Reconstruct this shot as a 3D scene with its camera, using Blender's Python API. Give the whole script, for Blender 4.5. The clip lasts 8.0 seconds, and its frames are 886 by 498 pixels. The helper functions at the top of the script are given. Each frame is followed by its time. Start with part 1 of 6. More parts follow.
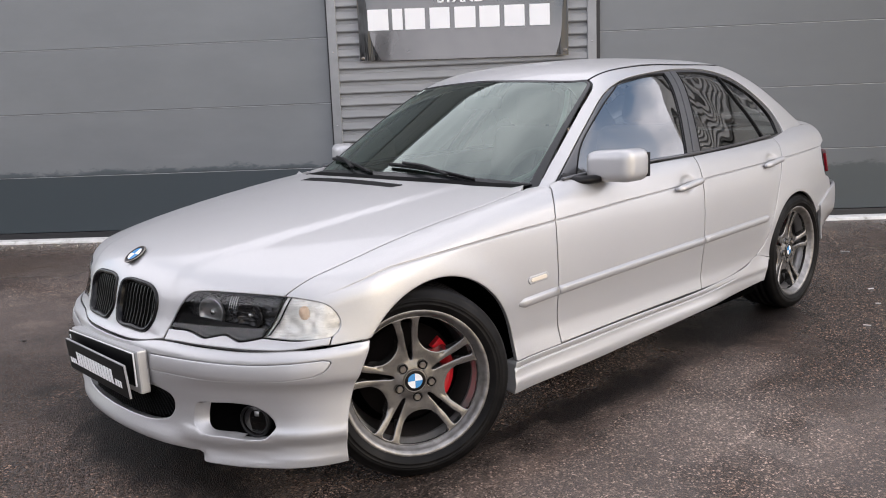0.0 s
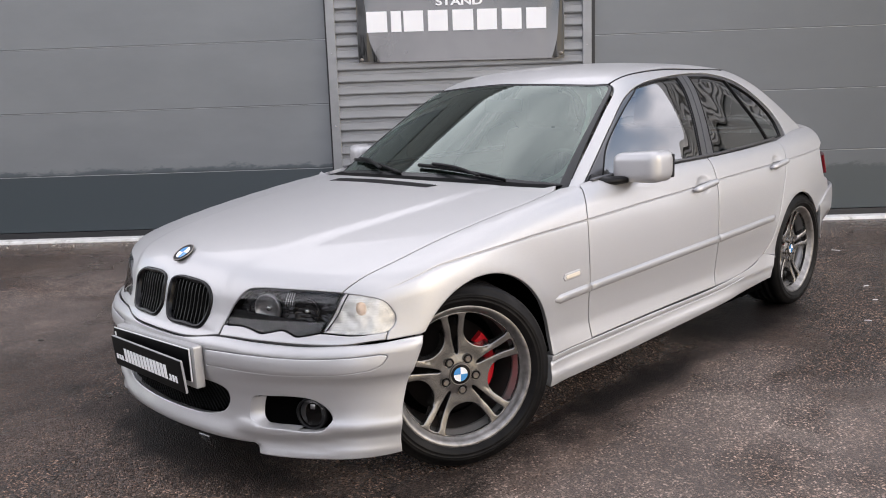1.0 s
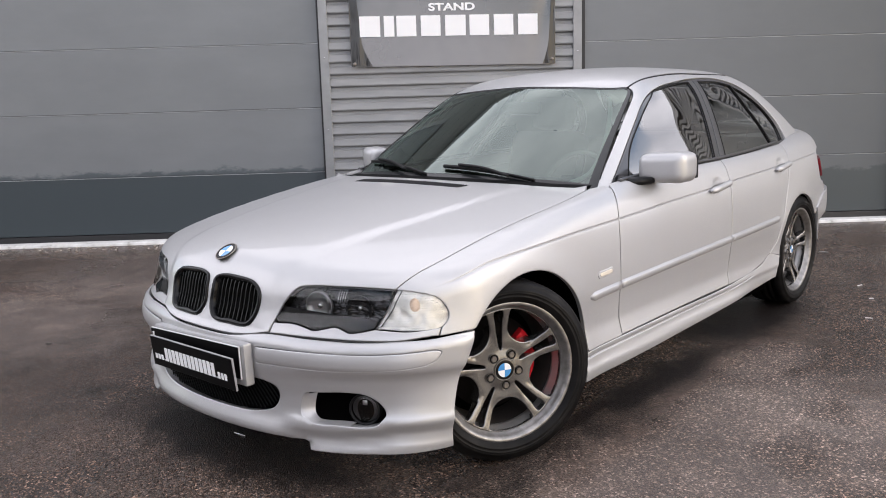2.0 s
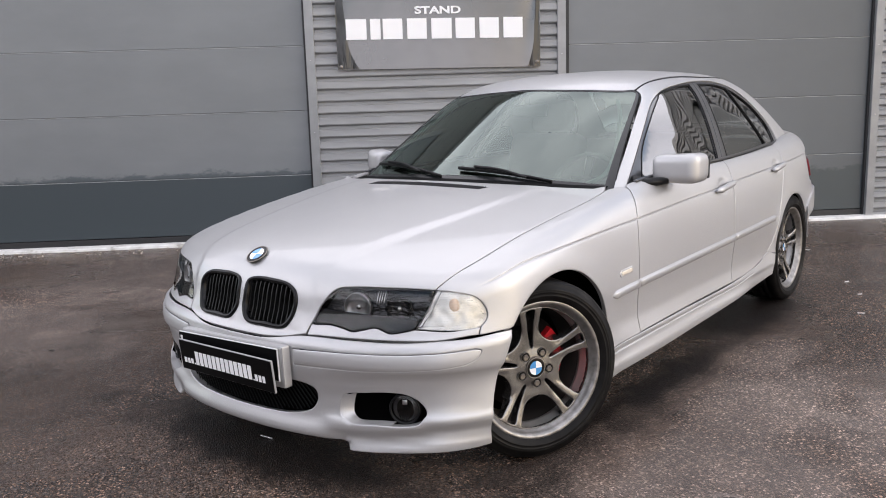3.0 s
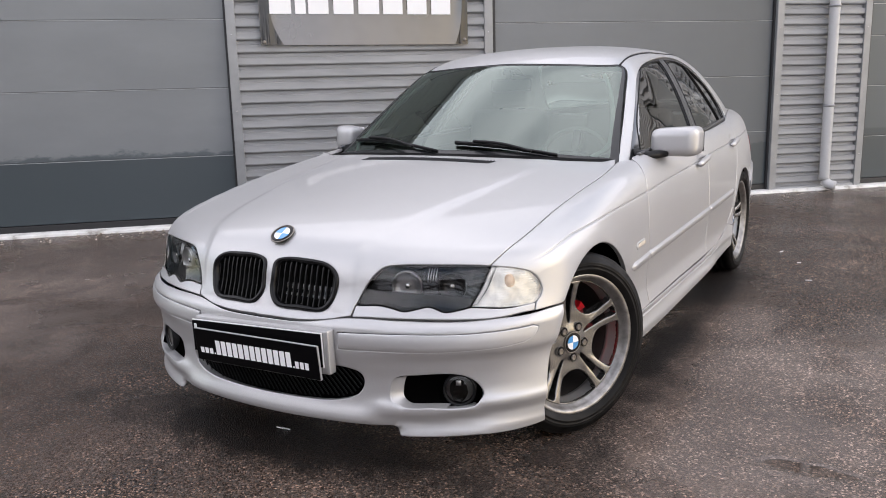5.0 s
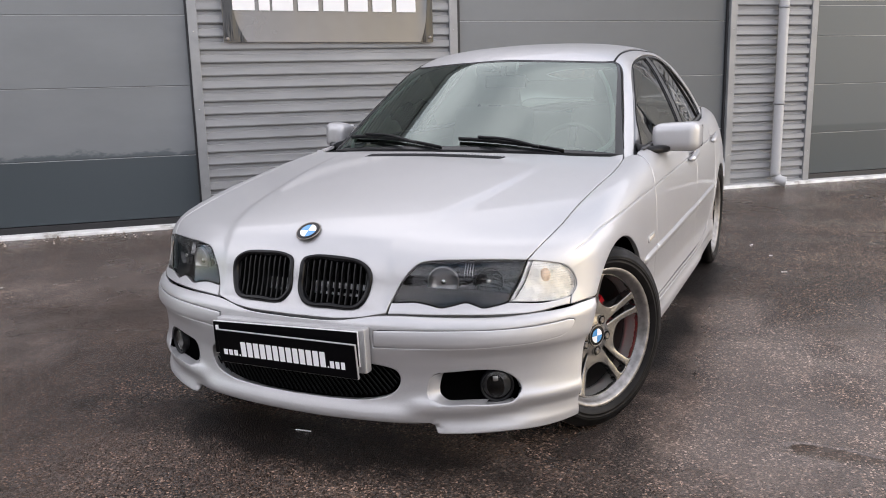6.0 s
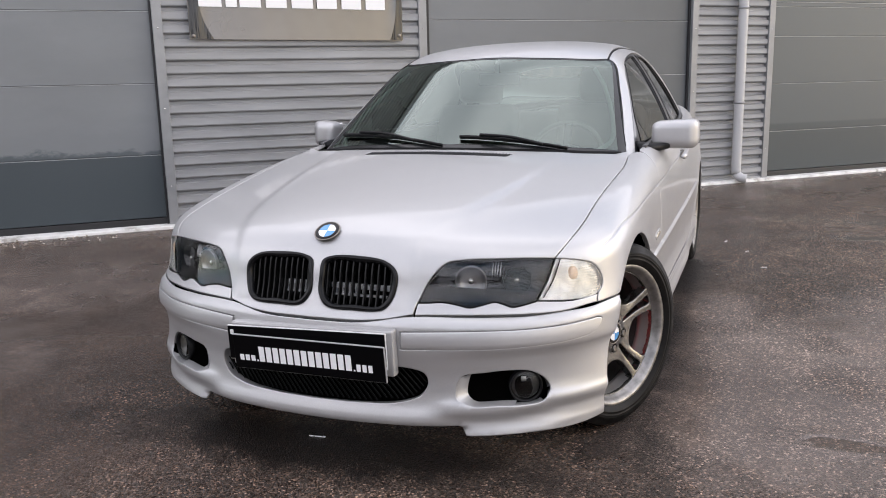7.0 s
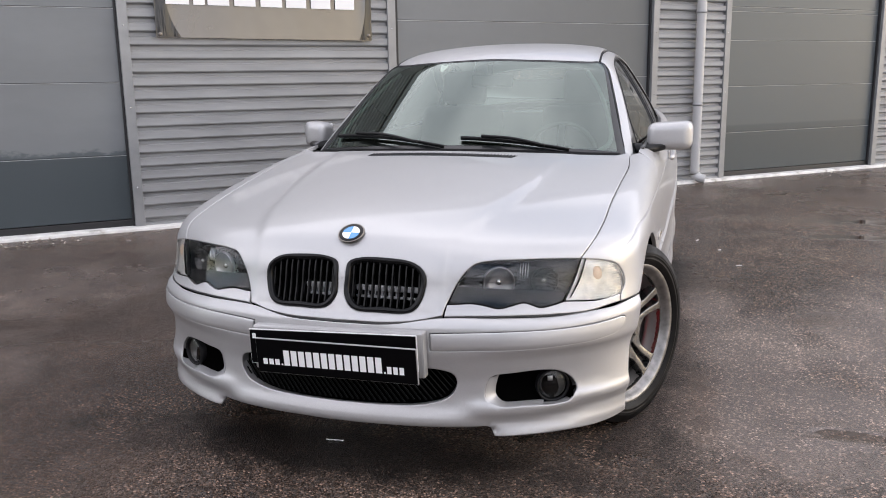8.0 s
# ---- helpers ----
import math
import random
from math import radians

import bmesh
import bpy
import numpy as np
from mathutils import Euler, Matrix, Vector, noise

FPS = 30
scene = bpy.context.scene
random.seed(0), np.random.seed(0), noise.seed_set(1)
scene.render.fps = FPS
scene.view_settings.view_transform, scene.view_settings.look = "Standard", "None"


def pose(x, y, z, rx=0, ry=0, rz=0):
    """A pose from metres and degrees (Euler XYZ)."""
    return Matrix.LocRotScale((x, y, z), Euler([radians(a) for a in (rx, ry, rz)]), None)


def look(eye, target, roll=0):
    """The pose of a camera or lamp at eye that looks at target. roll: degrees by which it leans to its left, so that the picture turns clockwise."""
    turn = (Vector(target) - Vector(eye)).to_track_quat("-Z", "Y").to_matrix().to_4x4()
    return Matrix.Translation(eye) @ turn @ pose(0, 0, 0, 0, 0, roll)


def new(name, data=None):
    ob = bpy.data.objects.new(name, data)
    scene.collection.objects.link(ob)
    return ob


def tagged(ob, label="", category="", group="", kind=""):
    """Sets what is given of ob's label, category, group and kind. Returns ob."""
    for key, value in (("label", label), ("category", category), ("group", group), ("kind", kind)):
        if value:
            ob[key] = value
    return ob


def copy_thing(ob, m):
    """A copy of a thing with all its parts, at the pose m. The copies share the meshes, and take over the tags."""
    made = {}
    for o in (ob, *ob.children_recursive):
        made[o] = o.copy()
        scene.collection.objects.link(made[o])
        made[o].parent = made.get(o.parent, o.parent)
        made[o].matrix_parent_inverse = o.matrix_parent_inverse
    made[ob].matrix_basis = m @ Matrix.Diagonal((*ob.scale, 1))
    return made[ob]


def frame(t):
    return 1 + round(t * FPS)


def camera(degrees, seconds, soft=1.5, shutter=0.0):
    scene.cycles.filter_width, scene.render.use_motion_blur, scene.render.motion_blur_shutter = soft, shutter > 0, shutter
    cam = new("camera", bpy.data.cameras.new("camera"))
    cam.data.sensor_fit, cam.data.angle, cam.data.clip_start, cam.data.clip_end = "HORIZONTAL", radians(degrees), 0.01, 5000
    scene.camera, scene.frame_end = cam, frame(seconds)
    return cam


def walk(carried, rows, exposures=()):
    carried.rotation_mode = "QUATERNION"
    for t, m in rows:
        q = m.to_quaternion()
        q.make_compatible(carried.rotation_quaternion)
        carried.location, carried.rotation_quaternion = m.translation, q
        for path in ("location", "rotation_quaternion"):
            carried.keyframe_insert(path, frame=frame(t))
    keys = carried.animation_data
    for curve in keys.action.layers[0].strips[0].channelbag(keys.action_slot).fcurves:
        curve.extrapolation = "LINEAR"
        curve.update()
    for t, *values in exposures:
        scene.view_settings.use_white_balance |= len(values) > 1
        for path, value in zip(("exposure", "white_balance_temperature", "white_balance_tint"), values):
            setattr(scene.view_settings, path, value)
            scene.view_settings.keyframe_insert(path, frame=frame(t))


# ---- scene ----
import mathutils.geometry

cam = camera(56.5, 8.0, 1.0)
PATH = [
    (0, (2.693, -1.645, 1.196), (1.261, -0.297, 0.836), -2.3),
    (0.5, (2.661, -1.773, 1.213), (1.252, -0.401, 0.849), -2.2),
    (1, (2.592, -1.884, 1.215), (1.209, -0.485, 0.853), -2.0),
    (1.5, (2.498, -1.999, 1.198), (1.149, -0.566, 0.843), -1.8),
    (3, (2.27, -2.287, 1.211), (1.022, -0.763, 0.865), -1.8),
    (3.5, (2.141, -2.374, 1.205), (0.946, -0.809, 0.851), -1.9),
    (4, (2.003, -2.452, 1.202), (0.873, -0.843, 0.833), -1.8),
    (4.5, (1.893, -2.484, 1.192), (0.833, -0.832, 0.807), -1.6),
    (6, (1.487, -2.648, 1.171), (0.64, -0.881, 0.774), -1.4),
    (6.5, (1.377, -2.694, 1.165), (0.59, -0.899, 0.768), -1.4),
    (7, (1.249, -2.7, 1.164), (0.523, -0.88, 0.764), -1.3),
    (7.5, (1.145, -2.724, 1.17), (0.479, -0.882, 0.769), -1.1),
    (8, (1.017, -2.787, 1.173), (0.421, -0.921, 0.771), -0.9),
]
walk(cam, [(t, look(eye, target, roll)) for t, eye, target, roll in PATH], [(0, 1.17), (4, 1.24), (8, 1.23)])

# ---- light
SUN_UP, SUN_AT = 24.0, 65.0
world = bpy.data.worlds.new("sky")
scene.world = world
world.use_nodes = True
wn, wl = world.node_tree.nodes, world.node_tree.links
background = wn["Background"]
sky = wn.new("ShaderNodeTexSky")
sky.sky_type, sky.sun_disc = "NISHITA", False
sky.sun_elevation, sky.sun_rotation = radians(SUN_UP), radians(SUN_AT)
sky.air_density, sky.dust_density = 1.0, 1.0
place = wn.new("ShaderNodeTexCoord")
flatten = wn.new("ShaderNodeMapping")
flatten.inputs["Location"].default_value, flatten.inputs["Scale"].default_value = (10.8, -3.0, 18.1), (1.0, 1.0, 2.6)
cloud = wn.new("ShaderNodeTexNoise")
cloud.inputs["Scale"].default_value, cloud.inputs["Detail"].default_value, cloud.inputs["Roughness"].default_value = 1.3, 6, 0.55
cover = wn.new("ShaderNodeMapRange")
cover.inputs["From Min"].default_value, cover.inputs["From Max"].default_value = 0.35, 0.52
veil = wn.new("ShaderNodeMix")
veil.data_type = "RGBA"
# grey undersides of the clouds
billow, shade, grey = wn.new("ShaderNodeTexNoise"), wn.new("ShaderNodeMapRange"), wn.new("ShaderNodeMix")
billow.inputs["Scale"].default_value, billow.inputs["Detail"].default_value = 2.3, 5
shade.inputs["From Min"].default_value, shade.inputs["From Max"].default_value = 0.36, 0.60
grey.data_type = "RGBA"
grey.inputs[6].default_value, grey.inputs[7].default_value = (6.2, 6.2, 6.9, 1), (10.7, 10.4, 11.2, 1)
wl.new(flatten.outputs["Vector"], billow.inputs["Vector"])
wl.new(billow.outputs["Fac"], shade.inputs["Value"])
wl.new(shade.outputs["Result"], grey.inputs[0])
wl.new(grey.outputs[2], veil.inputs[7])
wl.new(place.outputs["Generated"], flatten.inputs["Vector"])
wl.new(flatten.outputs["Vector"], cloud.inputs["Vector"])
wl.new(cloud.outputs["Fac"], cover.inputs["Value"])
wl.new(cover.outputs["Result"], veil.inputs[0])
wl.new(sky.outputs["Color"], veil.inputs[6])
# warm evening clouds low over the open side of the yard
toward, near_glow, apart, low_sky, both, warm = (wn.new("ShaderNode" + k) for k in ("VectorMath", "MapRange", "SeparateXYZ", "MapRange", "Math", "Mix"))
toward.operation, both.operation, warm.data_type = "DOT_PRODUCT", "MULTIPLY", "RGBA"
toward.inputs[1].default_value = (0.95, -0.31, 0.0)
near_glow.inputs["From Min"].default_value, near_glow.inputs["From Max"].default_value = 0.905, 1.0
low_sky.inputs["From Min"].default_value, low_sky.inputs["From Max"].default_value, low_sky.inputs["To Min"].default_value, low_sky.inputs["To Max"].default_value = 0.05, 0.40, 0.75, 0.0
wl.new(place.outputs["Generated"], toward.inputs[0])
wl.new(place.outputs["Generated"], apart.inputs[0])
wl.new(toward.outputs["Value"], near_glow.inputs["Value"])
wl.new(apart.outputs["Z"], low_sky.inputs["Value"])
wl.new(near_glow.outputs["Result"], both.inputs[0])
wl.new(low_sky.outputs["Result"], both.inputs[1])
wl.new(both.outputs[0], warm.inputs[0])
wl.new(veil.outputs[2], warm.inputs[6])
warm.inputs[7].default_value = (16.0, 12.6, 8.2, 1)
wl.new(warm.outputs[2], background.inputs["Color"])
background.inputs["Strength"].default_value = 0.115
sun = new("sun", bpy.data.lights.new("sun", "SUN"))
sun.data.energy, sun.data.angle, sun.data.color = 0.3, radians(35), (1.0, 0.88, 0.74)
sun.matrix_world = look((0, 0, 0), (-math.sin(radians(SUN_AT)) * math.cos(radians(SUN_UP)), -math.cos(radians(SUN_AT)) * math.cos(radians(SUN_UP)), -math.sin(radians(SUN_UP))))


# ---- materials
def shader(name, colour, rough=0.5, metal=0.0, coat=0.0, coat_rough=0.03, spec=0.5):
    m = bpy.data.materials.new(name)
    m.use_nodes = True
    b = m.node_tree.nodes["Principled BSDF"]
    b.inputs["Base Color"].default_value = (*colour, 1)
    b.inputs["Roughness"].default_value, b.inputs["Metallic"].default_value = rough, metal
    b.inputs["Coat Weight"].default_value, b.inputs["Coat Roughness"].default_value = coat, coat_rough
    b.inputs["Specular IOR Level"].default_value = spec
    return m


def nodes_of(m):
    n, l = m.node_tree.nodes, m.node_tree.links
    return n, l, n["Principled BSDF"]


def noise_node(m, scale, detail=4, rough=0.55, stretch=None, coords="Object"):
    n, l, _ = nodes_of(m)
    tc, t = n.new("ShaderNodeTexCoord"), n.new("ShaderNodeTexNoise")
    t.inputs["Scale"].default_value, t.inputs["Detail"].default_value, t.inputs["Roughness"].default_value = scale, detail, rough
    if stretch:
        mp = n.new("ShaderNodeMapping")
        mp.inputs["Scale"].default_value = stretch
        l.new(tc.outputs[coords], mp.inputs["Vector"])
        l.new(mp.outputs["Vector"], t.inputs["Vector"])
    else:
        l.new(tc.outputs[coords], t.inputs["Vector"])
    return t.outputs["Fac"]


def ramp(m, value, stops):
    """Stops of (place, colour or grey)."""
    n, l, _ = nodes_of(m)
    r = n.new("ShaderNodeValToRGB")
    while len(r.color_ramp.elements) < len(stops):
        r.color_ramp.elements.new(0.5)
    for e, (at, c) in zip(r.color_ramp.elements, stops):
        e.position, e.color = at, (*c, 1) if isinstance(c, tuple) else (c, c, c, 1)
    l.new(value, r.inputs["Fac"])
    return r.outputs["Color"]


def blend(m, how, a, b, fac=1.0):
    n, l, _ = nodes_of(m)
    x = n.new("ShaderNodeMix")
    x.data_type, x.blend_type = "RGBA", how
    for socket, v in ((0, fac), (6, a), (7, b)):
        if isinstance(v, (int, float)):
            x.inputs[socket].default_value = v if socket == 0 else (v, v, v, 1)
        elif isinstance(v, tuple):
            x.inputs[socket].default_value = (*v, 1)
        else:
            l.new(v, x.inputs[socket])
    return x.outputs[2]


def wire(m, value, slot):
    n, l, b = nodes_of(m)
    l.new(value, b.inputs[slot])


def relief(m, value, strength, distance=0.002, slot="Normal"):
    n, l, b = nodes_of(m)
    x = n.new("ShaderNodeBump")
    x.inputs["Strength"].default_value, x.inputs["Distance"].default_value = strength, distance
    l.new(value, x.inputs["Height"])
    l.new(x.outputs["Normal"], b.inputs[slot])


def glass(name, tint, ior=1.7, rough=0.005, sheen=(1.0, 1.0, 1.0)):
    m = bpy.data.materials.new(name)
    m.use_nodes = True
    n, l = m.node_tree.nodes, m.node_tree.links
    n.remove(n["Principled BSDF"])
    out = n["Material Output"]
    clear, gloss, mix, fr = n.new("ShaderNodeBsdfTransparent"), n.new("ShaderNodeBsdfGlossy"), n.new("ShaderNodeMixShader"), n.new("ShaderNodeFresnel")
    clear.inputs["Color"].default_value = (*tint, 1)
    gloss.inputs["Roughness"].default_value = rough
    gloss.inputs["Color"].default_value = (*sheen, 1)
    fr.inputs["IOR"].default_value = ior
    l.new(fr.outputs[0], mix.inputs[0])
    l.new(clear.outputs[0], mix.inputs[1])
    l.new(gloss.outputs[0], mix.inputs[2])
    l.new(mix.outputs[0], out.inputs[0])
    return m


PAINT = shader("silver_paint", (0.52, 0.52, 0.525), 0.45, 0.58, 0.45, 0.03)
wire(PAINT, ramp(PAINT, noise_node(PAINT, 900, 2), [(0.3, (0.372, 0.370, 0.372)), (0.7, (0.490, 0.484, 0.484))]), "Base Color")
wire(PAINT, ramp(PAINT, noise_node(PAINT, 3.0, 6), [(0.3, 0.41), (0.7, 0.48)]), "Roughness")
DARK = shader("black_trim_plastic", (0.005, 0.005, 0.0055), 0.40, spec=0.2)
relief(DARK, noise_node(DARK, 700, 2), 0.15, 0.0005)
FRAME = shader("window_frame_black", (0.030, 0.030, 0.032), 0.28, spec=0.5, coat=0.6, coat_rough=0.08)
FRIT = shader("black_ceramic_frit", (0.008, 0.009, 0.010), 0.25, spec=0.35)
SCUTTLE = shader("matt_black_scuttle", (0.004, 0.004, 0.0042), 0.8, spec=0.08)
GLOSS = shader("gloss_black", (0.003, 0.003, 0.0035), 0.25, spec=0.22)
RUBBER = shader("black_rubber", (0.004, 0.004, 0.004), 0.55, spec=0.15)
# near-black, puts the deep shade of hollows into the colour
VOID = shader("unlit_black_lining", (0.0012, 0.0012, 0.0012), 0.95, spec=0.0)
TYRE = shader("tyre_rubber", (0.006, 0.006, 0.006), 0.5, spec=0.11)
wire(TYRE, ramp(TYRE, noise_node(TYRE, 14, 6), [(0.35, (0.0035, 0.0033, 0.0033)), (0.7, (0.010, 0.0092, 0.0088))]), "Base Color")
wire(TYRE, ramp(TYRE, noise_node(TYRE, 9, 5), [(0.35, 0.35), (0.65, 0.65)]), "Roughness")
RIM = shader("grey_alloy", (0.30, 0.29, 0.28), 0.27, 0.85, 0.4, 0.06)
wire(RIM, ramp(RIM, noise_node(RIM, 26, 6), [(0.35, (0.14, 0.135, 0.130)), (0.7, (0.235, 0.228, 0.220))]), "Base Color")
LIPMETAL = shader("polished_rim_lip", (0.33, 0.315, 0.30), 0.40, 0.8)
wire(LIPMETAL, ramp(LIPMETAL, noise_node(LIPMETAL, 30, 6), [(0.35, (0.19, 0.182, 0.174)), (0.65, (0.31, 0.298, 0.286))]), "Base Color")
DISC = shader("brake_disc_steel", (0.006, 0.004, 0.0035), 0.7, 0.2, spec=0.2)
DARKBARREL = shader("dark_barrel_alloy", (0.035, 0.030, 0.027), 0.55, 0.3)
BARREL = shader("rim_barrel_grey", (0.46, 0.44, 0.42), 0.34, 0.75)
BOLT = shader("wheel_bolt_steel", (0.20, 0.18, 0.16), 0.4, 0.8)
RED = shader("red_caliper_enamel", (0.62, 0.012, 0.020), 0.28, coat=0.6)
CHROME = shader("chrome", (0.82, 0.82, 0.82), 0.08, 1.0)
BULB = shader("amber_bulb", (0.86, 0.66, 0.50), 0.45)
HOUSING = shader("lamp_housing_grey", (0.046, 0.046, 0.047), 0.14, 0.6)
relief(HOUSING, noise_node(HOUSING, 22, 2, 0.5, (1, 1, 2.2)), 0.9, 0.020)
BRIGHT = shader("lamp_reflector", (0.62, 0.62, 0.60), 0.25, 0.9)
DIM = shader("dim_lamp_reflector", (0.40, 0.40, 0.40), 0.3, 0.8)
FOGBOWL = shader("fog_lamp_bowl", (0.10, 0.10, 0.10), 0.3, 0.6)
PEARL = shader("indicator_reflector", (0.90, 0.885, 0.84), 0.3, 0.35)
wire(PEARL, ramp(PEARL, noise_node(PEARL, 20, 2), [(0.36, (0.56, 0.55, 0.53)), (0.6, (0.82, 0.80, 0.765))]), "Base Color")
relief(PEARL, noise_node(PEARL, 34, 0), 0.45, 0.012)
BLUE = shader("badge_blue", (0.05, 0.24, 0.52), 0.25, coat=0.6)
WHITE = shader("badge_white", (0.80, 0.80, 0.80), 0.3, coat=0.6)
TAILRED = shader("tail_lamp_red", (0.16, 0.006, 0.010), 0.15, coat=0.4)
PLATE = shader("black_plate", (0.002, 0.002, 0.0024), 0.35, spec=0.06)
BOARDEDGE = shader("board_grey_edge", (0.30, 0.30, 0.30), 0.4)
MESHBAR = shader("dull_black_mesh", (0.0025, 0.0025, 0.0025), 0.5, spec=0.08)
SLAT = shader("satin_black", (0.006, 0.006, 0.006), 0.38, spec=0.22)
PLATEWHITE = shader("plate_white", (0.72, 0.72, 0.70), 0.35)
SEAT = shader("grey_beige_upholstery", (0.36, 0.34, 0.31), 0.75)
relief(SEAT, noise_node(SEAT, 60, 5), 0.3, 0.003)
POST = shader("pale_post_trim", (0.72, 0.72, 0.70), 0.7)
DASH = shader("dashboard_vinyl", (0.035, 0.035, 0.036), 0.6)
RADIATOR = shader("radiator_fins", (0.50, 0.50, 0.51), 0.45, 0.4)
WINDSCREEN = glass("windscreen_glass", (0.33, 0.43, 0.375), 1.92, 0.005, (0.88, 1.0, 0.94))
def beaded(m, scale, share):
    """Scattered rain beads in the gloss of a pane."""
    n, l = m.node_tree.nodes, m.node_tree.links
    tc, vo, sp, lt, rp, mu, bp = (n.new("ShaderNode" + k) for k in ("TexCoord", "TexVoronoi", "SeparateColor", "Math", "ValToRGB", "Math", "Bump"))
    vo.inputs["Scale"].default_value = scale
    l.new(tc.outputs["Object"], vo.inputs["Vector"])
    l.new(vo.outputs["Color"], sp.inputs[0])
    lt.operation, mu.operation = "LESS_THAN", "MULTIPLY"
    lt.inputs[1].default_value = share
    l.new(sp.outputs[0], lt.inputs[0])
    rp.color_ramp.elements[0].position, rp.color_ramp.elements[0].color = 0.0, (1, 1, 1, 1)
    rp.color_ramp.elements[1].position, rp.color_ramp.elements[1].color = 0.22, (0, 0, 0, 1)
    l.new(vo.outputs["Distance"], rp.inputs["Fac"])
    l.new(rp.outputs["Color"], mu.inputs[0])
    l.new(lt.outputs[0], mu.inputs[1])
    bp.inputs["Strength"].default_value, bp.inputs["Distance"].default_value = 0.8, 0.002
    wave, sum2 = n.new("ShaderNodeTexNoise"), n.new("ShaderNodeMath")
    wave.inputs["Scale"].default_value, wave.inputs["Detail"].default_value = 5.5, 0.0
    l.new(tc.outputs["Object"], wave.inputs["Vector"])
    sum2.operation, sum2.inputs[1].default_value = "MULTIPLY_ADD", 2.2
    l.new(wave.outputs["Fac"], sum2.inputs[0])
    l.new(mu.outputs[0], sum2.inputs[2])
    l.new(sum2.outputs[0], bp.inputs["Height"])
    l.new(bp.outputs["Normal"], n["Glossy BSDF"].inputs["Normal"])
    return m


SIDEGLASS = glass("side_window_glass", (0.30, 0.32, 0.31), 2.55)
beaded(SIDEGLASS, 90, 0.10)
REARGLASS = glass("rear_window_glass", (0.07, 0.075, 0.07), 1.8)
LENS = glass("lamp_lens", (0.95, 0.95, 0.95), 1.42, 0.006)
INDLENS = glass("indicator_lens", (0.99, 0.99, 0.98), 1.35, 0.05)

ASPHALT = shader("wet_asphalt", (0.05, 0.05, 0.05), 0.4)
an, al, ab = nodes_of(ASPHALT)
stones = an.new("ShaderNodeTexVoronoi")
stones.inputs["Scale"].default_value = 178
tco = an.new("ShaderNodeTexCoord")
al.new(tco.outputs["Object"], stones.inputs["Vector"])
pick = an.new("ShaderNodeSeparateColor")
al.new(stones.outputs["Color"], pick.inputs[0])
stone = ramp(ASPHALT, pick.outputs[0], [(0.0, 0.14), (0.40, 0.46), (0.70, 1.15), (0.86, 2.1), (0.96, 3.9), (1.0, 8.0)])
patch = ramp(ASPHALT, noise_node(ASPHALT, 0.75, 7, 0.6), [(0.36, (0.034, 0.0267, 0.0226)), (0.5, (0.046, 0.0372, 0.0325)), (0.64, (0.066, 0.0552, 0.0490))])
worn = ramp(ASPHALT, noise_node(ASPHALT, 5.0, 8, 0.65, (1.0, 0.6, 1.0)), [(0.35, 0.80), (0.55, 1.0), (0.70, 1.35)])
# standing water: three shallow pools with ragged edges
warp = noise_node(ASPHALT, 4.5, 6, 0.62)


def spread(spots, ragged):
    """How far the ground lies outside the nearest of some ragged ovals."""
    least = None
    for cx, cy, rx, ry in spots:
        mp, gr, mt = an.new("ShaderNodeMapping"), an.new("ShaderNodeVectorMath"), an.new("ShaderNodeMath")
        mp.inputs["Location"].default_value, mp.inputs["Scale"].default_value = (-cx / rx, -cy / ry, 0), (1 / rx, 1 / ry, 0)
        gr.operation, mt.operation = "LENGTH", "MULTIPLY_ADD"
        al.new(tco.outputs["Object"], mp.inputs["Vector"])
        al.new(mp.outputs["Vector"], gr.inputs[0])
        mt.inputs[1].default_value = ragged
        al.new(warp, mt.inputs[0])
        al.new(gr.outputs["Value"], mt.inputs[2])
        if least is None:
            least = mt.outputs[0]
        else:
            lo = an.new("ShaderNodeMath")
            lo.operation = "MINIMUM"
            al.new(least, lo.inputs[0])
            al.new(mt.outputs[0], lo.inputs[1])
            least = lo.outputs[0]
    return least


pool = spread(((1.56, 0.04, 0.16, 0.055), (2.5, 4.45, 0.70, 0.16), (2.2, 3.75, 0.55, 0.12)), 2.4)
# film of water and fines, paled beside the car to paint in its reflection
film_sheen = an.new("ShaderNodeMapRange")
film_sheen.inputs["From Min"].default_value, film_sheen.inputs["From Max"].default_value = 2.35, 1.55
al.new(spread(((1.32, 0.18, 0.40, 0.50), (1.24, 0.90, 0.26, 0.55), (1.08, 1.50, 0.16, 0.35), (1.66, 0.92, 0.30, 0.10), (1.95, 1.3, 0.40, 0.8), (-2.6, -0.3, 0.8, 0.5), (-3.2, 1.0, 0.9, 0.7)), 1.8), film_sheen.inputs["Value"])
# damp ground along the car, darkened further to paint in its shade
damp_shade = an.new("ShaderNodeMapRange")
damp_shade.inputs["From Min"].default_value, damp_shade.inputs["From Max"].default_value = 2.5, 1.75
al.new(spread(((-0.05, -0.52, 0.72, 0.15), (0.87, 0.70, 0.13, 0.95), (0.96, 0.20, 0.13, 0.55), (0.74, 2.25, 0.20, 0.5)), 2.0), damp_shade.inputs["Value"])
tone = blend(ASPHALT, "MIX", blend(ASPHALT, "MIX", (1.46, 1.19, 0.99), (0.22, 0.173, 0.147), damp_shade.outputs[0]), (2.75, 2.52, 2.32), film_sheen.outputs[0])
